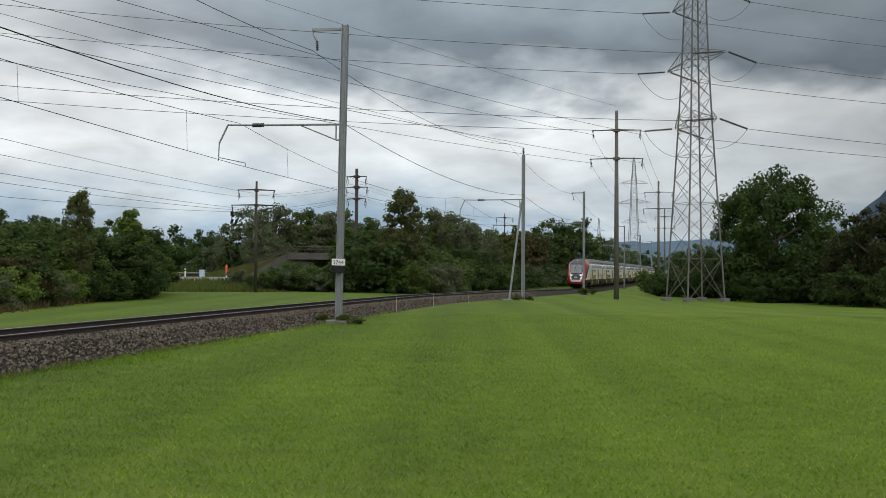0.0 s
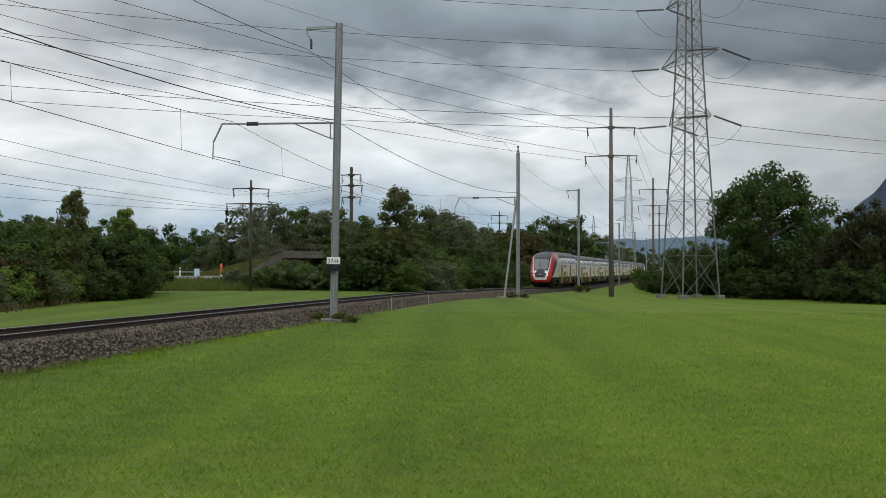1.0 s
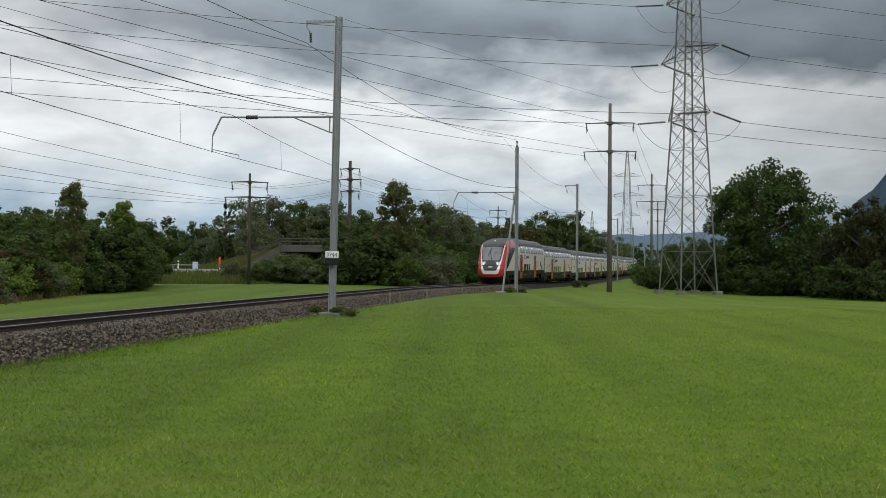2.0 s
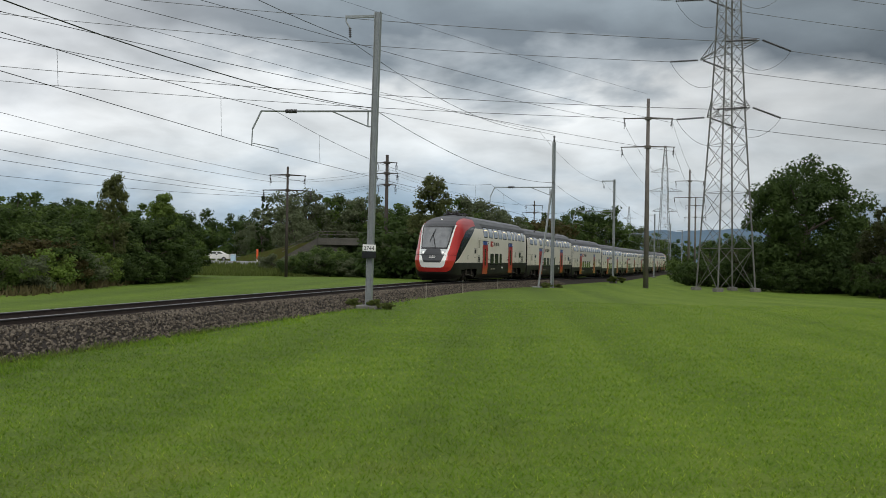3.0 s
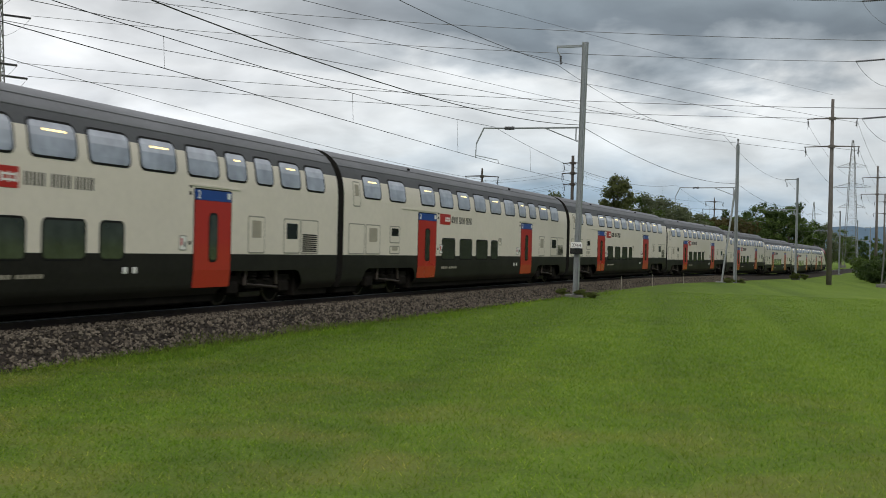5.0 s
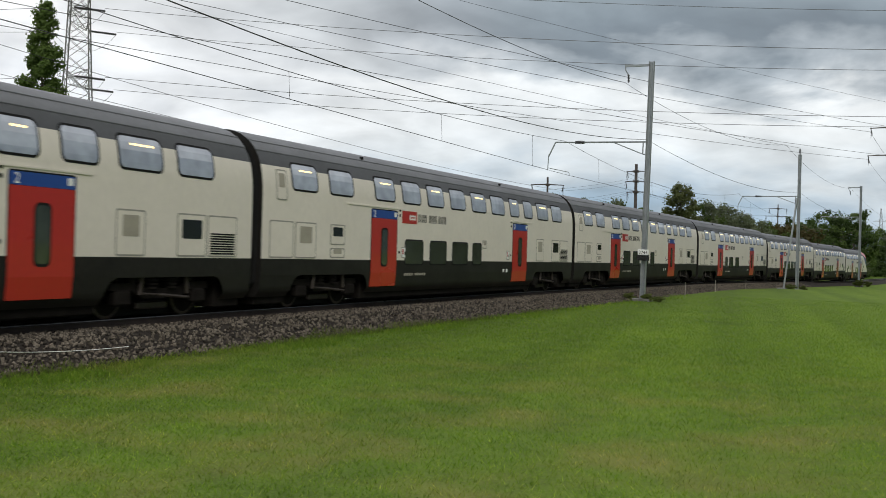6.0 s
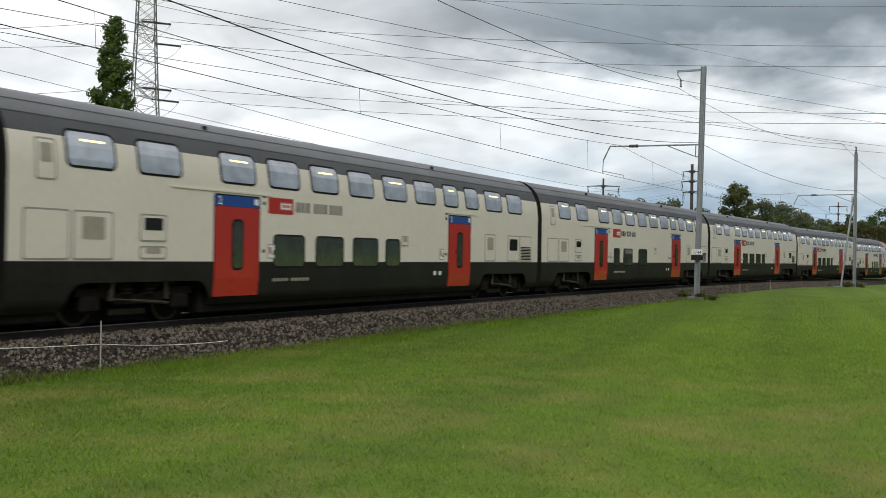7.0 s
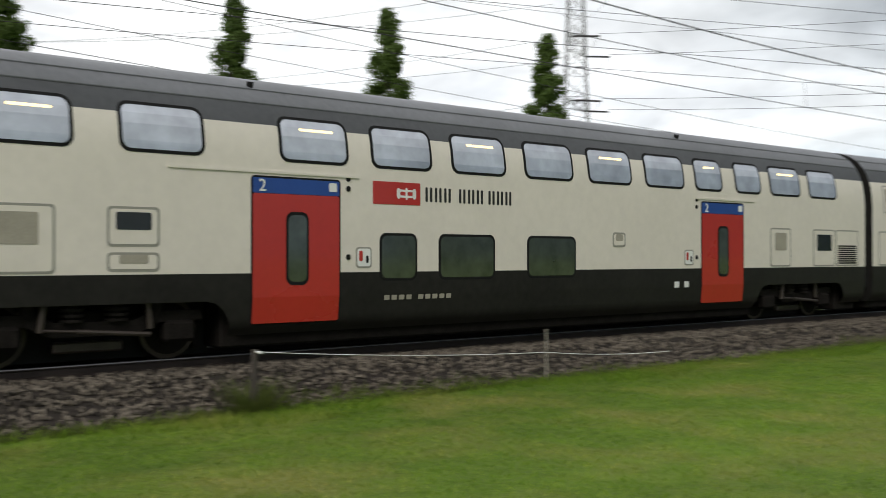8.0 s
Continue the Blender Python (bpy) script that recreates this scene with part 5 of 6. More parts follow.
# ---- plants ----
def leaf_mat(name, c1, c2, tint=0.25):
    ma = mat(name, c1, 0.65, vary=0.3, scale=0.5, fine=5.0, color2=c2, spec=0.25, random_tint=tint)
    # thin leaves let some light through
    nt = ma.node_tree
    b, out = nt.nodes["Principled BSDF"], nt.nodes["Material Output"]
    tr, mx = nt.nodes.new("ShaderNodeBsdfTranslucent"), nt.nodes.new("ShaderNodeMixShader")
    mx.inputs[0].default_value = 0.5
    src = b.inputs["Base Color"].links[0].from_socket
    nt.links.new(src, tr.inputs["Color"])
    nt.links.new(b.outputs[0], mx.inputs[1]), nt.links.new(tr.outputs[0], mx.inputs[2])
    nt.links.new(mx.outputs[0], out.inputs["Surface"])
    return ma


M["leaf_dark"] = leaf_mat("dark_leaves", (0.076, 0.120, 0.028), (0.038, 0.067, 0.020))
M["leaf_mid"] = leaf_mat("green_leaves", (0.128, 0.188, 0.041), (0.063, 0.106, 0.027))
M["leaf_light"] = leaf_mat("fresh_green_leaves", (0.199, 0.283, 0.056), (0.105, 0.168, 0.035))
M["leaf_willow"] = leaf_mat("grey_green_willow_leaves", (0.179, 0.206, 0.111), (0.085, 0.111, 0.054))
M["leaf_brown"] = leaf_mat("brownish_leaves", (0.119, 0.098, 0.034), (0.062, 0.057, 0.021))
M["leaf_weed"] = leaf_mat("grey_green_weeds", (0.150, 0.180, 0.050), (0.086, 0.115, 0.026))
M["leaf_dusk"] = leaf_mat("dark_brownish_leaves", (0.062, 0.070, 0.022), (0.034, 0.040, 0.014))
M["leaf_rough"] = leaf_mat("uncut_grass", (0.150, 0.190, 0.045), (0.095, 0.130, 0.030))
M["leaf_reed"] = leaf_mat("dry_reddish_reeds", (0.185, 0.150, 0.072), (0.115, 0.105, 0.042))
M["leaf_birch"] = leaf_mat("pale_birch_leaves", (0.163, 0.183, 0.067), (0.085, 0.104, 0.034))
M["bark"] = mat("grey_brown_bark", (0.10, 0.082, 0.065), 0.9, vary=0.35, scale=3, fine=20, bump=0.02)


def leaf_cloud(rng, centers, radii, per, size, squash=0.8):
    """Small bent leaf sprays round a set of clump centres."""
    n = len(centers) * per
    c = np.repeat(centers, per, 0)
    r = np.repeat(radii, per)
    d = rng.normal(size=(n, 3))
    d /= np.linalg.norm(d, axis=1)[:, None]
    k = rng.random(n) ** 0.45
    p = c + d * (r * k)[:, None] * np.array([1, 1, squash])
    nrm = d * 1.0 + rng.normal(size=(n, 3)) * 0.45 + np.array([0, 0, 0.45])
    nrm /= np.linalg.norm(nrm, axis=1)[:, None]
    a = np.cross(nrm, rng.normal(size=(n, 3)))
    a /= np.linalg.norm(a, axis=1)[:, None]
    b = np.cross(nrm, a)
    s = size * (0.55 + 0.9 * rng.random(n))[:, None]
    V = np.empty((n, 3, 3))
    V[:, 0], V[:, 1], V[:, 2] = p - a * s, p + a * s * 0.5 + b * s * 0.75, p + a * s * 0.5 - b * s * 0.75
    return V.reshape(-1, 3)


def crown_mesh(name, V, material):
    me = bpy.data.meshes.new(name)
    me.from_pydata(V, [], np.arange(len(V)).reshape(-1, 3))
    me.materials.append(material)
    return me


def crown_centers(rng, kind, n):
    """Clump centres of a crown about one unit high, from the ground up."""
    if kind == "round":
        d = rng.normal(size=(n, 3))
        d /= np.linalg.norm(d, axis=1)[:, None]
        k = 0.6 + 0.4 * rng.random(n) ** 0.6
        off = Vector(rng.random(3) * 20)
        k = k * np.array([0.90 + 0.42 * noise.noise(Vector(q) * 1.9 + off) for q in d])
        p = d * k[:, None] * np.array([0.43, 0.43, 0.46]) + np.array([0, 0, 0.51])
        r = 0.055 + 0.07 * rng.random(n)
        p[: n // 7, 2] *= 0.45
        low = p[:, 2] < 0.08
        p[low, 2] = 0.08 + 0.15 * rng.random(low.sum())
    elif kind == "tall":
        z = 0.10 + 0.86 * rng.random(n)
        w = 0.21 * np.sin(np.clip((z + 0.06) / 1.08, 0, 1) * math.pi) ** 0.75
        a = rng.random(n) * 2 * math.pi
        k = np.sqrt(rng.random(n))
        p = np.stack([np.cos(a) * w * k, np.sin(a) * w * k, z], 1)
        r = 0.03 + 0.05 * rng.random(n)
    elif kind == "poplar":
        z = 0.05 + 0.93 * rng.random(n)
        w = 0.088 * np.clip((1.02 - z) * 3.0, 0.08, 1) * (0.75 + 0.5 * rng.random(n))
        a = rng.random(n) * 2 * math.pi
        k = np.sqrt(rng.random(n))
        off = np.where(rng.random(n) < 0.38, 0.065, -0.025)
        z = np.where(off > 0, z * 0.86, z)
        p = np.stack([np.cos(a) * w * k + off, np.sin(a) * w * k, z], 1)
        r = 0.014 + 0.028 * rng.random(n)
    elif kind == "conifer":
        z = 0.05 + 0.94 * rng.random(n) ** 1.5
        w = 0.24 * (1.02 - z)
        a = rng.random(n) * 2 * math.pi
        p = np.stack([np.cos(a) * w, np.sin(a) * w, z - 0.15 * w], 1)
        r = 0.010 + 0.06 * (1 - z)
    else:
        d = rng.normal(size=(n, 3))
        d /= np.linalg.norm(d, axis=1)[:, None]
        p = d * (0.4 + 0.6 * rng.random(n))[:, None] * np.array([0.62, 0.62, 0.46]) + np.array([0, 0, 0.42])
        p[:, 2] = np.abs(p[:, 2] - 0.03) + 0.03
        r = 0.10 + 0.11 * rng.random(n)
    return p, r


def make_tree(name, label, category, kind, material, seed, clumps, per, leaf, group):
    """A tree one unit high: trunk with limbs, and a crown of leaf sprays."""
    rng = np.random.default_rng(seed)
    t = thing(name, label, category, group)
    c, r = crown_centers(rng, kind, clumps)
    bm = bmesh.new()
    top = {"round": 0.55, "tall": 0.93, "poplar": 0.9, "conifer": 0.97, "bush": 0.35}[kind]
    w = {"round": 0.032, "tall": 0.014, "poplar": 0.012, "conifer": 0.016, "bush": 0.02}[kind]
    pts = [Vector((0.012 * math.sin(i * 1.7 + seed), 0.012 * math.cos(i * 2.1 + seed), top * i / 6 - 0.03 * (i == 0))) for i in range(7)]
    for i in range(6):
        bar(bm, pts[i], pts[i + 1], w * (1 - i / 7.5), 8, w * (1 - (i + 1) / 7.5))
    for i in range(0, len(c), max(1, len(c) // 16)):
        z = max(0.08, min(top * 0.95, c[i][2] - 0.5 * math.hypot(c[i][0], c[i][1]) - 0.03))
        k = z / top * 6
        base = pts[min(5, int(k))].lerp(pts[min(6, int(k) + 1)], k - int(k))
        bar(bm, base, Vector(c[i]), w * 0.35, 5, w * 0.1)
    part("trunk", bm, M["bark"], t, "grey-brown trunk with limbs")
    me = crown_mesh("crown", leaf_cloud(rng, c, r, per, leaf), material)
    cr = new("crown", me)
    cr.parent = t
    return t


def build_plants():
    rng = random.Random(21)
    T = {}
    T["oak"] = make_tree("oak_tree", "broad dark green oak with a full round crown", "tree", "round", M["leaf_dark"], 31, 190, 190, 0.0132, "field trees")
    T["round"] = make_tree("broadleaf_tree", "mid-green broadleaf tree with a rounded crown", "tree", "round", M["leaf_mid"], 2, 90, 82, 0.0190, "woodland trees")
    T["round2"] = make_tree("broadleaf_tree", "dark green broadleaf tree with dense crown", "tree", "round", M["leaf_dark"], 3, 90, 82, 0.0190, "woodland trees")
    T["willow"] = make_tree("willow_tree", "grey-green willow with soft rounded crown", "tree", "round", M["leaf_willow"], 4, 100, 90, 0.0168, "willows")
    T["tall"] = make_tree("birch_tree", "slender birch with a loose light crown", "tree", "tall", M["leaf_birch"], 5, 150, 95, 0.0118, "birches")
    T["light"] = make_tree("young_tree", "fresh green slender young tree", "tree", "tall", M["leaf_light"], 6, 90, 126, 0.0158, "birches")
    T["poplar"] = make_tree("poplar_tree", "tall narrow dark green poplar with forked top", "tree", "poplar", M["leaf_mid"], 7, 230, 130, 0.0066, "poplars")
    T["conifer"] = make_tree("conifer", "dark narrow conifer in the wood", "tree", "conifer", M["leaf_dark"], 8, 90, 105, 0.0145, "conifers")
    T["bush"] = make_tree("bush", "dense mid-green hedge bush", "bush", "bush", M["leaf_mid"], 9, 46, 82, 0.0345, "hedge bushes")
    T["bush2"] = make_tree("bush", "dark green dense hedge bush", "bush", "bush", M["leaf_dark"], 10, 46, 82, 0.0345, "hedge bushes")
    T["bushw"] = make_tree("bush", "soft grey-green willow bush", "bush", "bush", M["leaf_willow"], 12, 46, 82, 0.0322, "hedge bushes")
    T["bushd"] = make_tree("bush", "dark brownish-green bush behind the oak", "bush", "bush", M["leaf_dusk"], 19, 46, 82, 0.0345, "hedge bushes")
    T["roundd"] = make_tree("broadleaf_tree", "dark brownish-green broadleaf tree", "tree", "round", M["leaf_dusk"], 20, 90, 82, 0.0190, "woodland trees")
    T["bushl"] = make_tree("bush", "light green leafy bush at the wood edge", "bush", "bush", M["leaf_light"], 17, 46, 82, 0.0322, "hedge bushes")
    T["bushb"] = make_tree("bush", "brownish bush turning to autumn", "bush", "bush", M["leaf_brown"], 11, 46, 82, 0.0345, "hedge bushes")
    T["tuft"] = make_tree("grass_tuft", "rank grass tuft at a mast foot", "grass tuft", "bush", M["leaf_weed"], 14, 30, 70, 0.06, "grass tufts")
    used = {}

    def put(kind, p, h, wide=1.0):
        m = Matrix.Translation(p) @ pose(0, 0, 0, 0, 0, rng.random() * 360 if kind != "poplar" else rng.choice((0, 180)) - 35) @ Matrix.Diagonal((h * wide, h * wide, h, 1))
        if kind not in used:
            used[kind] = T[kind]
            T[kind].matrix_world = m
            return T[kind]
        k = T[kind].scale
        return copy_thing(T[kind], m @ Matrix.Diagonal((1 / k[0], 1 / k[1], 1 / k[2], 1)))

    # the oak and its neighbours beyond the meadow
    put("oak", at(b_of(1368), 112, -0.85), 14.2, 0.95)
    for x, d, h, k in ((1475, 150, 11, "round"), (1505, 104, 6.6, "roundd"), (1545, 100, 8.4, "roundd"), (1600, 100, 9.0, "roundd"), (1650, 108, 9.5, "round"), (1440, 125, 6.5, "round2"),
                       (1290, 125, 6.0, "round2"), (1262, 122, 3.6, "bush2"), (1500, 98, 3.6, "bush2"), (1460, 104, 2.6, "bush2"), (1400, 116, 2.6, "bush2"), (1330, 118, 2.4, "bush2"), (1570, 95, 3.2, "bush2"), (1620, 96, 3.4, "bush2"),
                       (1215, 128, 3.4, "bush2"), (1190, 126, 2.9, "bush2"), (1168, 128, 2.6, "bush2"), (1240, 124, 3.4, "bush2"), (1150, 150, 3.2, "bush"), (1172, 136, 3.2, "bush2"), (1205, 140, 5.6, "round2"), (1250, 136, 6.2, "round2"), (1228, 150, 6.6, "round"), (1275, 128, 5.0, "bushd")):
        put(k, at(b_of(x), d, -0.85), h + 0.6, 1.05 if "bush" in k else 0.9)
    # the dark thicket behind the oak
    for x, d, h, k in ((1285, 130, 4.6, "bush2"), (1315, 126, 4.4, "bush2"), (1345, 124, 4.8, "bush2"), (1375, 122, 4.4, "bush2"), (1405, 124, 4.8, "bush2"), (1435, 118, 4.6, "bushd"), (1465, 116, 4.8, "bush2"), (1495, 112, 4.6, "bushd"), (1525, 108, 4.8, "bushd"),
                       (1555, 106, 4.6, "bush2"), (1590, 104, 4.8, "bushd"), (1340, 109, 3.0, "bush2"), (1392, 108, 3.2, "bush2"), (1366, 107, 2.8, "bush2"), (1420, 109, 2.6, "bush2"), (1310, 112, 2.6, "bush2")):
        put(k, at(b_of(x), d, -0.85), h + 0.5, 1.25)
    # the wood on the far side of the track
    for x, d, h, k in ((140, 70, 7.2, "tall"), (228, 76, 6.3, "light"), (185, 76, 5.2, "round2"), (205, 74, 4.8, "round2"), (90, 72, 5.0, "round"), (50, 70, 5.0, "round"), (12, 66, 4.8, "round2"), (-40, 64, 4.6, "round"),
                       (-90, 62, 4.8, "round2"), (115, 76, 4.6, "round2"), (160, 77, 4.4, "round"), (250, 82, 4.2, "round2")):
        put(k, at(b_of(x), d), h, 1.35 if k.startswith("round") else 0.75 if k == "tall" else 1.0)
    for x, d, h, k in ((-20, 55, 2.2, "bushw"), (20, 58, 2.4, "bushl"), (55, 60, 2.1, "bushb"), (85, 63, 2.6, "bushw"), (115, 66, 2.2, "bushl"), (150, 68, 2.3, "bush2"), (185, 70, 2.8, "bush2"), (215, 73, 3.0, "bush2"), (245, 76, 3.0, "bush2"), (262, 80, 2.4, "bush2"),
                       (-70, 53, 2.4, "bush"), (35, 60, 3.2, "bush2"), (0, 60, 3.4, "bushb")):
        put(k, at(b_of(x), d), h, 1.1)
    for i in range(28):
        x = -560 + i * 25 + rng.uniform(-8, 8)
        put("conifer" if i % 3 == 0 else ("round2" if i % 2 else "round"), at(b_of(x), 130 + rng.uniform(-12, 25)), rng.uniform(8.6, 11.0) - (2.0 if i % 3 == 0 else 0.0), 1.2)
    for x in range(70, 270, 22):
        put(rng.choice(("round2", "round", "round2")), at(b_of(x), 92 + rng.uniform(-4, 8)), rng.uniform(5.6, 6.6), 1.15)
    # edge of the wood along the far side of the line
    for i in range(26):
        q = -52 + i * 3.7 + rng.uniform(-0.8, 0.8)
        put(rng.choice(("bush2", "bushw", "bush", "bushb", "bushl", "bush2")), on_track(q, -8.4 - rng.random() * 1.4 - max(0, q - 34) * 0.5), rng.uniform(1.8, 2.8), 1.2)
        put(rng.choice(("bush2", "bush", "bush2", "bushw")), on_track(q + 1.5, -12 - rng.random() * 2 - max(0, q - 34) * 0.5), rng.uniform(3.2, 4.4), 1.1)
        if i % 2 == 0:
            put(rng.choice(("round2", "round")), on_track(q, -21 - rng.random() * 4 - max(0, q - 34) * 0.5), rng.uniform(4.8, 6.2), 1.15)
    for i in range(9):
        q = 34 + 3.5 * i
        put(("bush2", "bush", "bushw")[i % 3], on_track(q, -14 - (q - 34) * 0.27), rng.uniform(2.6, 3.4), 1.25)
        put(("bush", "bush2")[i % 2], on_track(q + 1.5, -18.5 - (q - 34) * 0.3), rng.uniform(3.6, 4.4), 1.2)
    # trees beyond the road and round the bridge
    for x, d, h, k in ((275, 210, 8.8, "round2"), (300, 215, 9.3, "conifer"), (322, 200, 8.4, "round"), (345, 205, 8.8, "round2"), (372, 190, 10.0, "round2"), (410, 172, 11.8, "conifer"), (418, 174, 10.6, "conifer"), (395, 185, 8.2, "willow"),
                       (440, 175, 12.6, "willow"), (468, 165, 9.0, "willow"), (488, 180, 13.6, "willow"), (520, 185, 12.8, "round"), (548, 190, 13.4, "willow"), (575, 185, 13.8, "round2"), (598, 180, 13.0, "willow"), (620, 178, 11, "round2"), (648, 170, 11.2, "round"), (668, 165, 10.6, "round2"),
                       (772, 150, 11.2, "willow"), (795, 156, 11.0, "willow"), (820, 158, 10.2, "willow"), (745, 150, 11.0, "round"), (845, 165, 9.6, "willow"), (870, 170, 9.2, "round"), (895, 178, 11.0, "bushb"), (915, 185, 9.8, "round2"), (940, 205, 12.0, "round2"), (965, 212, 12.6, "round"),
                       (998, 215, 14.2, "round2"), (1020, 225, 13.4, "round"), (1050, 265, 12.0, "round2"), (1080, 290, 11.5, "willow"), (1105, 320, 11.0, "round"), (1130, 340, 10.0, "round2"), (1160, 340, 9.0, "round"), (1200, 330, 9.0, "round2"), (1240, 320, 9.5, "round")):
        put(k, at(b_of(x), d), h, 1.0 if k != "conifer" else 0.9)
    put("tall", at(b_of(714), 103), 10.4, 1.0)
    put("tall", at(b_of(690), 105), 6.5, 1.4)
    for x, d, h, k in ((612, 108, 3.6, "bush2"), (636, 106, 4.0, "bush"), (655, 104, 4.2, "bushw"), (640, 102, 2.6, "bushw"), (675, 106, 3.4, "bush"), (590, 112, 3.0, "bush2"), (560, 114, 3.2, "bush"), (535, 116, 3.4, "bush2"), (505, 118, 3.2, "bush2"), (480, 120, 2.8, "bush2"), (428, 108, 2.6, "bushw"), (470, 118, 2.4, "bush"), (488, 122, 3.0, "bushw"), (455, 125, 2.0, "bush"), (500, 140, 3.2, "bush2"), (520, 143, 3.4, "bush"), (478, 141, 2.6, "bush"), (520, 125, 3.6, "bush"), (720, 110, 4.6, "bush2"), (700, 108, 3.2, "bush2")):
        put(k, at(b_of(x), d), h, 1.1)
    for i in range(34):
        s = 112 + i * 5.2 + rng.uniform(-1.5, 1.5)
        put(rng.choice(("bush", "bush2", "bush2", "bushw")), on_track(s, -8.5 - rng.random() * 3), rng.uniform(3.4, 4.6) + (s - 112) * 0.008, 1.1)
        put(rng.choice(("bush", "bush2", "round2", "round")), on_track(s, -13.5 - rng.random() * 4), rng.uniform(5.4, 7.0) + (s - 112) * 0.010, 1.1)
    for i, x in enumerate(range(462, 700, 15)):
        put(("bush2", "bush", "bush2", "bushw")[i % 4], at(b_of(x), 103 + rng.random() * 2, -0.05), rng.uniform(1.9, 2.7), 1.15)
    # tufts round the feet of the masts
    for p, h in ((Vector((-4.0, 53.0, -0.05)), 0.5), (Vector((-3.4, 52.7, -0.05)), 0.35), (Vector((-4.9, 53.4, -0.05)), 0.5), (Vector((4.6, 91.2, -0.3)), 0.7), (Vector((5.5, 92.2, -0.3)), 0.6), (Vector((13.8, 127.6, -0.4)), 0.9), (Vector((14.8, 128, -0.4)), 0.7)):
        put("tuft", p, h, 1.3)
    # rough bank of tall grass between the meadow and the road
    n = 9000
    r3 = np.random.default_rng(18)
    x, d = 230 + 290 * r3.random(n), 101 + 10.5 * r3.random(n)
    thin = np.clip((520 - x) / 90, 0.15, 1)
    foot = np.array([bank_height(p, q) - 0.05 for p, q in zip(x, d)])
    b = np.radians([b_of(v) for v in x])
    px, py, h, th = 0.79 + d * np.sin(b), 12.6 + d * np.cos(b), (0.12 + 0.55 * r3.random(n)) * thin, r3.random(n) * 6.28
    V = np.empty((n, 3, 3))
    V[:, 0] = np.stack([px - np.cos(th) * 0.09, py - np.sin(th) * 0.09, foot], 1)
    V[:, 1] = np.stack([px + np.cos(th) * 0.09, py + np.sin(th) * 0.09, foot], 1)
    V[:, 2] = np.stack([px + (r3.random(n) - .5) * 0.5, py + (r3.random(n) - .5) * 0.5, foot + 0.05 + h], 1)
    me = bpy.data.meshes.new("rough_grass")
    me.from_pydata(V.reshape(-1, 3), [], np.arange(3 * n).reshape(-1, 3))
    me.materials.append(M["leaf_rough"])
    tagged(new("rough_grass", me), "rough uncut green grass before the country road", "grass", kind="stuff")
    # weeds creeping onto the foot of the ballast
    r4 = np.random.default_rng(27)
    n = 26000
    q, lat = -14 + 60 * r4.random(n) ** 1.3, 1.75 + 1.25 * r4.random(n)
    dens = np.array([noise.noise(Vector((a * 0.33, b * 0.9, 4.0))) for a, b in zip(q, lat)]) + (lat - 2.5) * 0.9 - np.clip((q - 18) / 40, 0, 1) * 0.5
    ok = dens > 0.02 + 0.25 * r4.random(n)
    q, lat = q[ok], lat[ok]
    n = len(q)
    pts = np.array([on_track(a, b) for a, b in zip(q, lat)])
    foot = np.interp(lat, [1.7, 2.5, 2.85], [0.33, 0.03, -0.05])
    h, th, w = 0.05 + 0.13 * r4.random(n), r4.random(n) * 6.28, 0.008 + 0.012 * r4.random(n)
    V = np.empty((n, 3, 3))
    V[:, 0] = np.stack([pts[:, 0] - np.cos(th) * w, pts[:, 1] - np.sin(th) * w, foot], 1)
    V[:, 1] = np.stack([pts[:, 0] + np.cos(th) * w, pts[:, 1] + np.sin(th) * w, foot], 1)
    V[:, 2] = np.stack([pts[:, 0] + (r4.random(n) - .5) * 0.25, pts[:, 1] + (r4.random(n) - .5) * 0.25, foot + h], 1)
    me = bpy.data.meshes.new("ballast_weeds")
    me.from_pydata(V.reshape(-1, 3), [], np.arange(3 * n).reshape(-1, 3))
    me.materials.append(M["leaf_weed"])
    tagged(new("ballast_weeds", me), "green weeds creeping over the ballast edge", "weeds", kind="stuff")
    # poplars beside the second pylon
    for p, h in (((-68.6, 92.1, 0), 27.0), ((-82.3, 81.2, 0), 30.5), ((-91.6, 67.0, 0), 31.0), ((-101, 46.6, 0), 31.0)):
        put("poplar", p, h, 1.0)
    # rough reeds along the edge of the wood
    n = 5200
    r2 = np.random.default_rng(8)
    k = r2.random(n)
    x = -260 + 540 * k
    d = np.interp(x, [-260, 0, 100, 265, 300, 500], [50, 54, 62, 82, 92, 104]) + r2.normal(size=n) * 1.3
    b = np.radians([b_of(v) for v in x])
    px, py = 0.79 + d * np.sin(b), 12.6 + d * np.cos(b)
    side = np.array([on_track(v, -7.4 - max(0, v - 34) * 0.5) for v in -50 + 92 * r2.random(2600)])
    px[:2600], py[:2600] = side[:, 0] + r2.normal(size=2600) * 0.5, side[:, 1]
    h = 0.2 + 0.5 * r2.random(n)
    h *= 0.75
    h[:2600] *= 0.6
    th = r2.random(n) * 6.28
    w = 0.05 + 0.05 * r2.random(n)
    w[:2600] *= 0.4
    V = np.empty((n, 3, 3))
    V[:, 0] = np.stack([px - np.cos(th) * w, py - np.sin(th) * w, np.full(n, -0.05)], 1)
    V[:, 1] = np.stack([px + np.cos(th) * w, py + np.sin(th) * w, np.full(n, -0.05)], 1)
    V[:, 2] = np.stack([px + (r2.random(n) - .5) * 0.5, py + (r2.random(n) - .5) * 0.5, h], 1)
    me = bpy.data.meshes.new("reeds")
    me.from_pydata(V.reshape(-1, 3), [], np.arange(3 * n).reshape(-1, 3))
    me.materials.append(M["leaf_reed"])
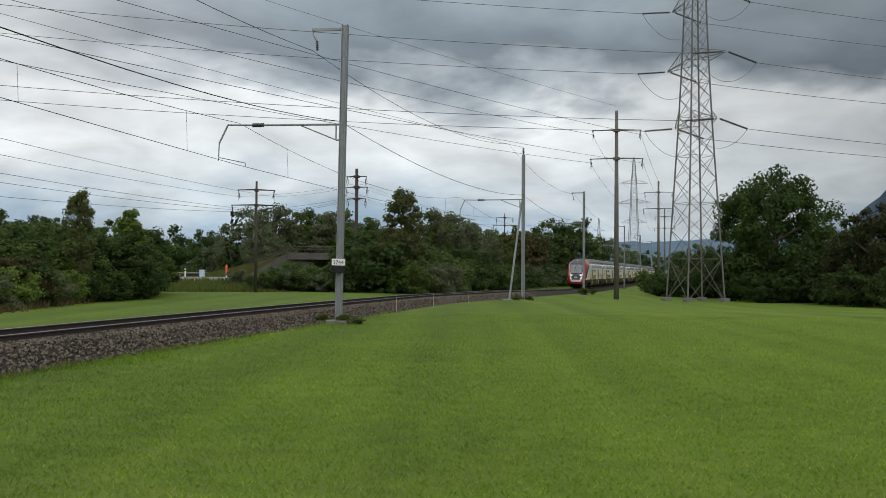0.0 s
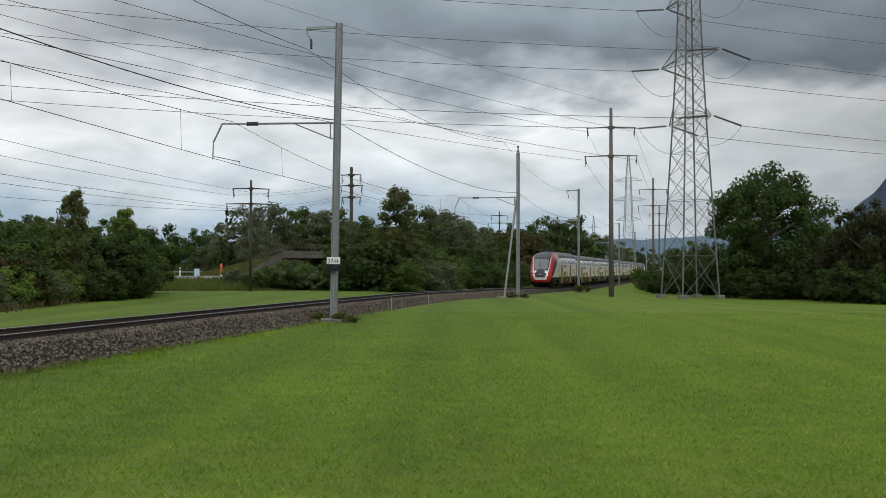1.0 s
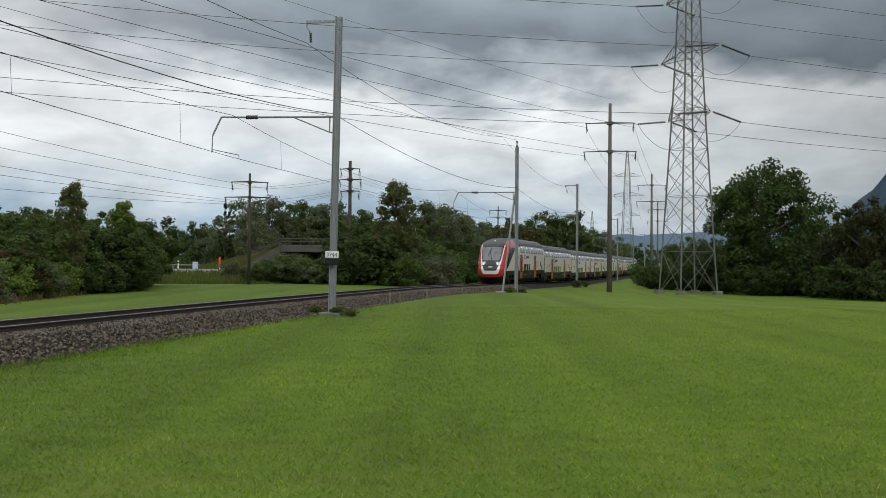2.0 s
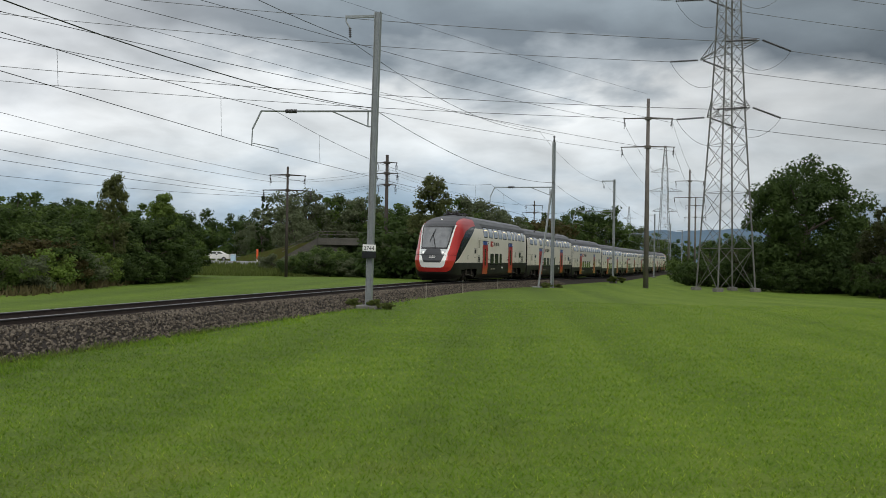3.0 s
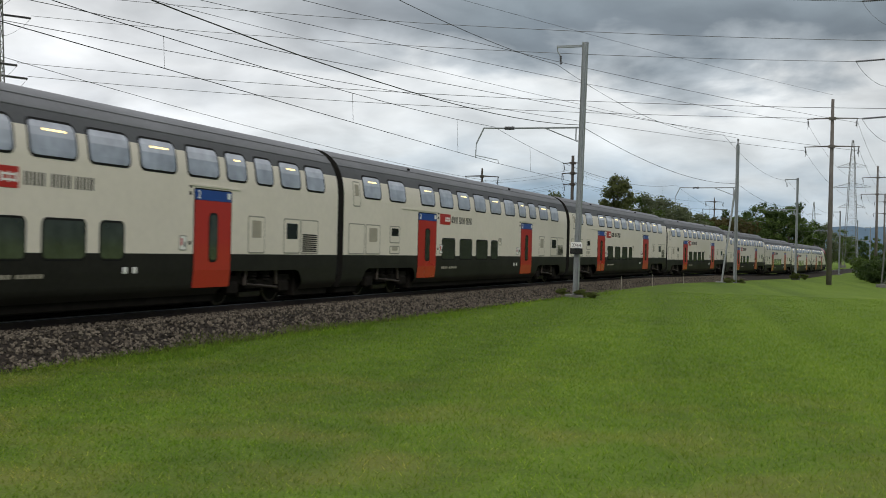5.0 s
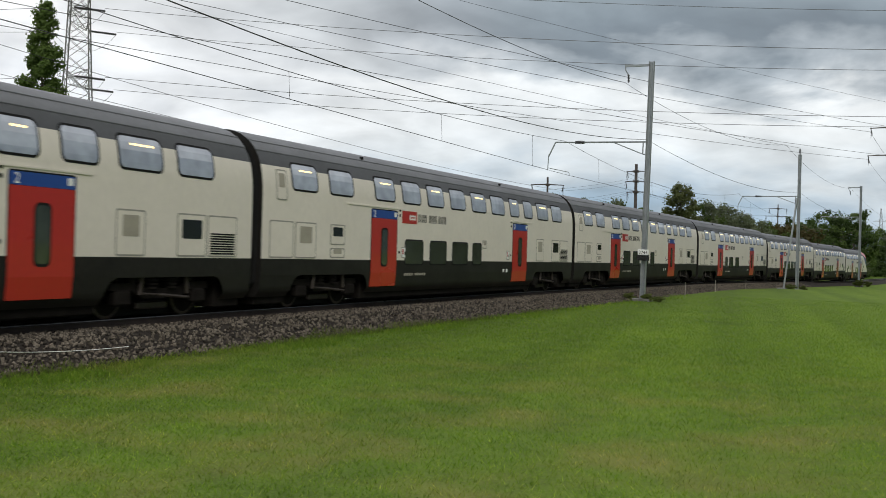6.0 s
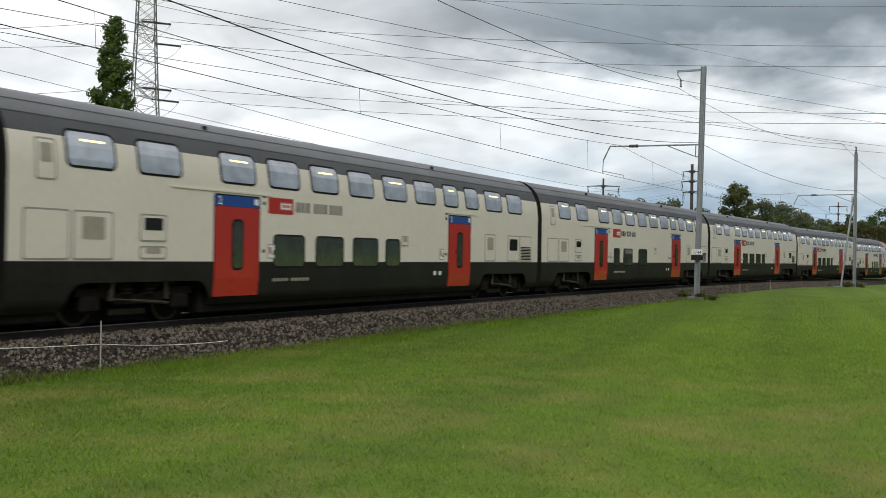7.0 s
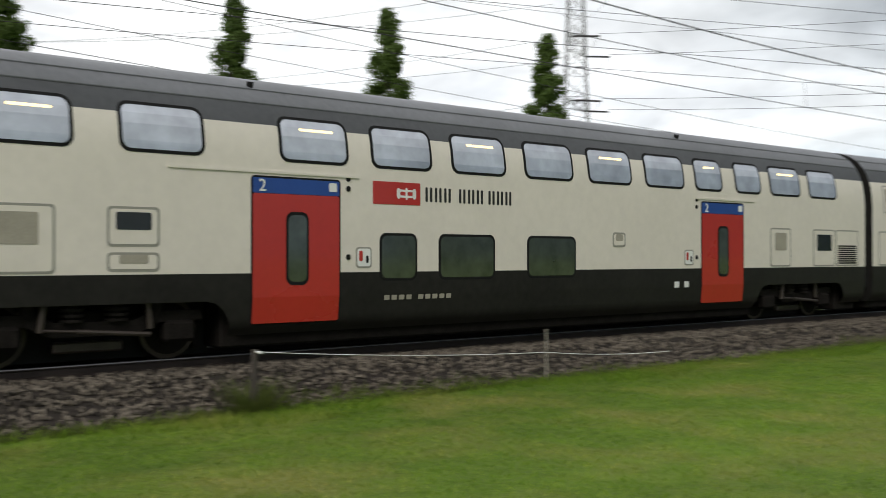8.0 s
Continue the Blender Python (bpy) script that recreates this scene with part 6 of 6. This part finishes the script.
    tagged(new("reeds", me), "dry reddish reeds and tall grass at the wood's edge", "reeds", kind="stuff")


# ---- road, bridge and distance ----
def strip(name, pts, w, z, material, thick=0.05):
    """A flat strip along a chain of ground points."""
    bm = bmesh.new()
    rows = []
    for i, p in enumerate(pts):
        d = (pts[min(i + 1, len(pts) - 1)] - pts[max(i - 1, 0)]).normalized()
        o = Vector((d.y, -d.x, 0)) * w / 2
        rows.append([bm.verts.new((q.x, q.y, z + dz)) for q, dz in ((p - o, -thick), (p - o, 0), (p + o, 0), (p + o, -thick))])
    for a, b in zip(rows, rows[1:]):
        for i in range(3):
            bm.faces.new((a[i], a[i + 1], b[i + 1], b[i]))
    return link(name, bm, material)


def road_line(k):
    """A point of the country road, k from 0 at its far end to 1 at the bridge."""
    return at(-30 + 24 * k, 168 - 12 * k)


def bank_height(x, d):
    """Height of the rough bank before the road, by lateral mark and distance."""
    side = float(np.interp(x, [120, 200, 430, 530], [0, 1, 1, 0]))
    return side * float(np.interp(d, [101, 106, 112, 115, 124, 138], [-0.08, 0.25, 0.92, 1.25, 1.25, -0.08]))


def build_bank():
    bm = bmesh.new()
    rows = []
    for x in range(120, 531, 5):
        rows.append([bm.verts.new(at(b_of(x), d, bank_height(x, d) + (0.07 * noise.noise(Vector((x * 0.05, d * 0.4, 0))) if d < 111 else 0))) for d in (101, 103, 105, 107, 109, 111, 112, 115, 120, 124, 131, 138)])
    for a, b in zip(rows, rows[1:]):
        for i in range(len(a) - 1):
            bm.faces.new((a[i], a[i + 1], b[i + 1], b[i]))
    M["roughbank"] = mat("rough_grass_bank", (0.085, 0.115, 0.026), 0.9, vary=0.3, scale=0.35, fine=3.0, color2=(0.075, 0.062, 0.026), spec=0.1, bump=0.05)
    tagged(link("rough_bank", bm, M["roughbank"], True), "rough uncut grass bank in front of the road", "bank", kind="structure")
    bm = bmesh.new()
    rows = []
    for x in range(150, 431, 5):
        rows.append([bm.verts.new(at(b_of(x), d, bank_height(x, d) + h)) for d, h in ((112.0, 0.0), (112.1, 0.05), (115, 0.05), (119.5, 0.05), (119.6, 0.0))])
    for a, b in zip(rows, rows[1:]):
        for i in range(4):
            bm.faces.new((a[i], a[i + 1], b[i + 1], b[i]))
    tagged(link("gravel_path", bm, M["asphalt"]), "pale gravel path along the top of the bank", "path", kind="structure")


def build_far():
    build_bank()
    pts = [road_line(k) for k in np.linspace(-0.6, 1.2, 37)]
    bm = bmesh.new()
    rows = []
    for i, p in enumerate(pts):
        d = (pts[min(i + 1, 36)] - pts[max(i - 1, 0)]).normalized()
        o = Vector((d.y, -d.x, 0))
        rows.append([bm.verts.new(p + o * l + Vector((0, 0, z))) for l, z in ((-26, -0.1), (-5, 0.95), (5, 0.95), (24, -0.1))])
    for a, b in zip(rows, rows[1:]):
        for i in range(3):
            bm.faces.new((a[i], a[i + 1], b[i + 1], b[i]))
    tagged(link("road_bank", bm, M["roughbank"], True), "low grassy bank carrying the road", "bank", kind="structure")
    tagged(strip("road", pts, 6.4, 1.0, M["asphalt"]), "pale grey asphalt country road", "road", kind="structure")
    # crash barrier
    rail = thing("crash_barrier", "grey steel crash barrier along the road", "barrier")
    bm = bmesh.new()
    for a, b in zip(pts[8:], pts[9:36]):
        d = (b - a).normalized()
        o = Vector((d.y, -d.x, 0)) * -3.9
        bar(bm, a + o + Vector((0, 0, 1.62)), b + o + Vector((0, 0, 1.62)), 0.11, 4)
    part("beam", bm, M["galv"], rail)
    for p, q in zip(pts[8:35], pts[9:36]):
        d = (q - p).normalized()
        bm = bmesh.new()
        o = p + Vector((d.y, -d.x, 0)) * -3.8
        box(bm, o.x - 0.05, o.x + 0.05, o.y - 0.05, o.y + 0.05, 0.8, 1.66)
        part("post", bm, M["galv"], rail)
    # stakes of the orchard beyond
    st = thing("orchard_stake", "thin dark orchard stake with a young fruit tree", "stake", "orchard stakes")
    bm = bmesh.new()
    bar(bm, (0, 0, 0), (0, 0, 2.3), 0.05, 5)
    part("pole", bm, M["wood"], st)
    g = np.random.default_rng(4)
    me = crown_mesh("foliage", leaf_cloud(g, np.array([[0, 0, 0.8], [0.1, 0, 1.2], [0, 0.1, 1.6]]), np.array([0.35, 0.35, 0.3]), 50, 0.10), M["leaf_mid"])
    cr = new("foliage", me)
    cr.parent = st
    st.matrix_world = Matrix.Translation(at(b_of(280), 182, 0.3))
    for i in range(1, 22):
        copy_thing(st, Matrix.Translation(at(b_of(280 + 8.6 * i), 182 - 0.4 * i, 0.3)))
    # marker posts, the orange marker and a pale blue cabinet
    mk = thing("marker_post", "white roadside marker post", "post", "road markers")
    bm = bmesh.new()
    box(bm, -0.09, 0.09, -0.06, 0.06, 0.7, 2.0, 0.02)
    part("body", bm, M["white"], mk)
    bm = bmesh.new()
    box(bm, -0.095, 0.095, -0.065, 0.065, 1.65, 1.82)
    part("band", bm, M["letter"], mk)
    mk.matrix_world = Matrix.Translation(at(b_of(294), 116, 0.62)) @ Matrix.Scale(0.8, 4)
    copy_thing(mk, Matrix.Translation(at(b_of(328), 121, 0.62)))
    og = thing("orange_marker", "bright orange wind-sock-like marker on a pole", "marker")
    bm = bmesh.new()
    bar(bm, (0, 0, 0.6), (0, 0, 1.2), 0.16, 8)
    part("foot", bm, M["white"], og)
    bm = bmesh.new()
    bar(bm, (0, 0, 1.2), (0, 0, 3.1), 0.20, 8, 0.24)
    bar(bm, (0, 0, 2.9), (0, 0, 3.4), 0.30, 8, 0.15)
    part("body", bm, M["orange"], og)
    og.matrix_world = Matrix.Translation(at(b_of(401), 114, 0.95)) @ Matrix.Scale(0.5, 4)
    bx = thing("roadside_cabinet", "pale blue and white roadside cabinet", "cabinet")
    bm = bmesh.new()
    box(bm, -0.35, 0.35, -0.25, 0.25, 0.7, 1.7, 0.04)
    part("body", bm, M["lightblue"], bx)
    bm = bmesh.new()
    box(bm, -0.38, 0.38, -0.28, 0.28, 1.7, 1.8, 0.03)
    part("lid", bm, M["white"], bx)
    bx.matrix_world = Matrix.Translation(at(b_of(358), 116, 0.72)) @ Matrix.Scale(0.76, 4)
    # the concrete overbridge
    br = thing("road_bridge", "weathered concrete overbridge with metal railing", "bridge")
    m = Matrix.Translation(at(b_of(575), 150)) @ pose(0, 0, 0, 0, 0, 2)
    br.matrix_world = m
    bm = bmesh.new()
    box(bm, -5.2, 11.5, -1.5, 6, 3.6, 4.6, 0.05)
    part("deck", bm, M["oldconcrete"], br)
    for x0, x1, za, zb in ((-10.5, -5.2, 1.6, 4.6), (11.5, 15, 4.6, 3.0)):
        bm = bmesh.new()
        v = [bm.verts.new((x, y, z)) for x, zt in ((x0, za), (x1, zb)) for y in (-1.2, -0.6) for z in (-0.2, zt)]
        for q in ((0, 1, 3, 2), (4, 6, 7, 5), (0, 4, 5, 1), (2, 3, 7, 6), (1, 5, 7, 3)):
            bm.faces.new([v[i] for i in q])
        part("wing_wall", bm, M["oldconcrete"], br)
    for x in (-5.2, 2.4, 8.5):
        bm = bmesh.new()
        box(bm, x, x + (2.8 if x < 0 else 0.8), -1.0, 5.8, -0.2, 3.6, 0.04)
        part("pier", bm, M["oldconcrete"], br)
    bm = bmesh.new()
    for z in (5.1, 5.5):
        bar(bm, (-10.3, -1.3, z - 2.6), (-5.2, -1.3, z), 0.04, 5)
        bar(bm, (-5.2, -1.3, z), (11.5, -1.3, z), 0.04, 5)
    part("railing", bm, M["greypole"], br, "thin brown-grey metal railing")
    for i in range(13):
        bm = bmesh.new()
        x = -5.2 + 1.39 * i
        bar(bm, (x, -1.3, 4.5), (x, -1.3, 5.52), 0.03, 5)
        part("railing_post", bm, M["greypole"], br)
    bm = bmesh.new()
    v = [bm.verts.new(c) for c in ((-26, 5, -0.2), (-5, -0.2, -0.2), (-5, 8, -0.2), (-26, 12, -0.2), (-5, -0.2, 4.4), (-5, 8, 4.4))]
    for q in ((0, 1, 4), (1, 2, 5, 4), (2, 3, 5), (0, 4, 5, 3)):
        bm.faces.new([v[i] for i in q])
    part("approach_bank", bm, M["roughbank"], br, "grassy approach bank")
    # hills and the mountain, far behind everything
    # haze of the distance is put into both blue base colours
    M["hill"] = mat("haze_coloured_hill", (0.125, 0.185, 0.245), 1.0, vary=0.10, scale=0.004, fine=0.02, spec=0.0)
    M["mount"] = mat("haze_coloured_mountain", (0.062, 0.090, 0.125), 1.0, vary=0.25, scale=0.006, fine=0.03, spec=0.0)
    rng = np.random.default_rng(2)

    def ridge(name, label, b0, b1, dist, fn, material, rough):
        bm = bmesh.new()
        bs = np.arange(b0, b1 + 0.01, 0.15)
        prev = None
        for b in bs:
            h = fn(b) + rough * noise.fractal(Vector((b * 0.8, 0.3, 0)), 1.0, 2.0, 6)
            row = [bm.verts.new(at(b, dist - 350, -5)), bm.verts.new(at(b, dist - 120, max(0, h * 0.55))), bm.verts.new(at(b, dist, h)), bm.verts.new(at(b, dist + 300, -5))]
            if prev:
                for i in range(3):
                    bm.faces.new((prev[i], prev[i + 1], row[i + 1], row[i]))
            prev = row
        tagged(link(name, bm, material, True), label, "hills", kind="structure")

    ridge("backdrop_hills", "distant hills coloured blue for haze, under the clouds", -75, 60, 3400, lambda b: float(np.interp(b, [-75, -30, -12, 0, 8, 16, 30, 60], [90, 85, 80, 90, 95, 120, 180, 240])), M["hill"], 7)
    ridge("backdrop_mountain", "dark steep mountain slope in the distance, coloured blue for haze", 19.2, 60, 2500, lambda b: float(np.interp(b, [19.2, 20.3, 21.5, 23, 26, 40, 60], [40, 120, 170, 250, 420, 700, 700])), M["mount"], 14)


def build_car():
    """A small white car on the road."""
    car = thing("passenger_car", "small white car driving along the road", "car")
    prof = [(-2.1, 0.35), (-2.1, 0.85), (-1.9, 0.98), (-1.3, 1.05), (-0.75, 1.45), (0.75, 1.48), (1.45, 1.05), (2.05, 0.95), (2.1, 0.35)]
    bm = bmesh.new()
    rows = [[bm.verts.new((x, y * (1 if z < 1.1 else 0.82), z)) for x, z in prof] for y in (-0.85, 0.85)]
    for i in range(len(prof) - 1):
        bm.faces.new((rows[0][i], rows[0][i + 1], rows[1][i + 1], rows[1][i]))
    bm.faces.new(rows[0][::-1]), bm.faces.new(rows[1])
    bm.faces.new((rows[0][0], rows[1][0], rows[1][-1], rows[0][-1]))
    bmesh.ops.bevel(bm, geom=bm.edges[:], offset=0.05, segments=2, affect='EDGES')
    part("body", bm, M["white"], car, "white painted body")
    for y in (-1, 1):
        bm = bmesh.new()
        v = [bm.verts.new((x, y * (0.86 if z < 1.15 else 0.74), z)) for x, z in ((-1.1, 1.08), (-0.65, 1.40), (0.65, 1.42), (1.2, 1.08))]
        bm.faces.new(v)
        part("window", bm, M["lowglass"], car, "dark side windows")
        for x in (-1.3, 1.3):
            bm = bmesh.new()
            bar(bm, (x, y * 0.70, 0.32), (x, y * 0.88, 0.32), 0.32, 14)
            w = part("wheel", bm, M["rubber"], car)
            bm = bmesh.new()
            bar(bm, (x, y * 0.86, 0.32), (x, y * 0.89, 0.32), 0.19, 10)
            part("rim", bm, M["galv"], w)
    return car


def car_rows():
    rows = []
    for t in (0.0, 2.0, 4.0, 6.0, 8.0):
        k = (-25.3 + 3.35 * t + 30) / 24
        p, q = road_line(k), road_line(k + 0.02)
        yaw = math.degrees(math.atan2(q.y - p.y, q.x - p.x))
        d = (q - p).normalized()
        p = p + Vector((d.y, -d.x, 0)) * 1.5
        rows.append((t, Matrix.Translation((p.x, p.y, 1.0)) @ pose(0, 0, 0, 0, 0, yaw)))
    return rows


build_ground()
build_far()
build_plants()
build_lines()
build_trackside()
CARS = build_train()
ROAD_CAR = build_car()
build_ballast_stones()
build_grass()
build_track()
motions()
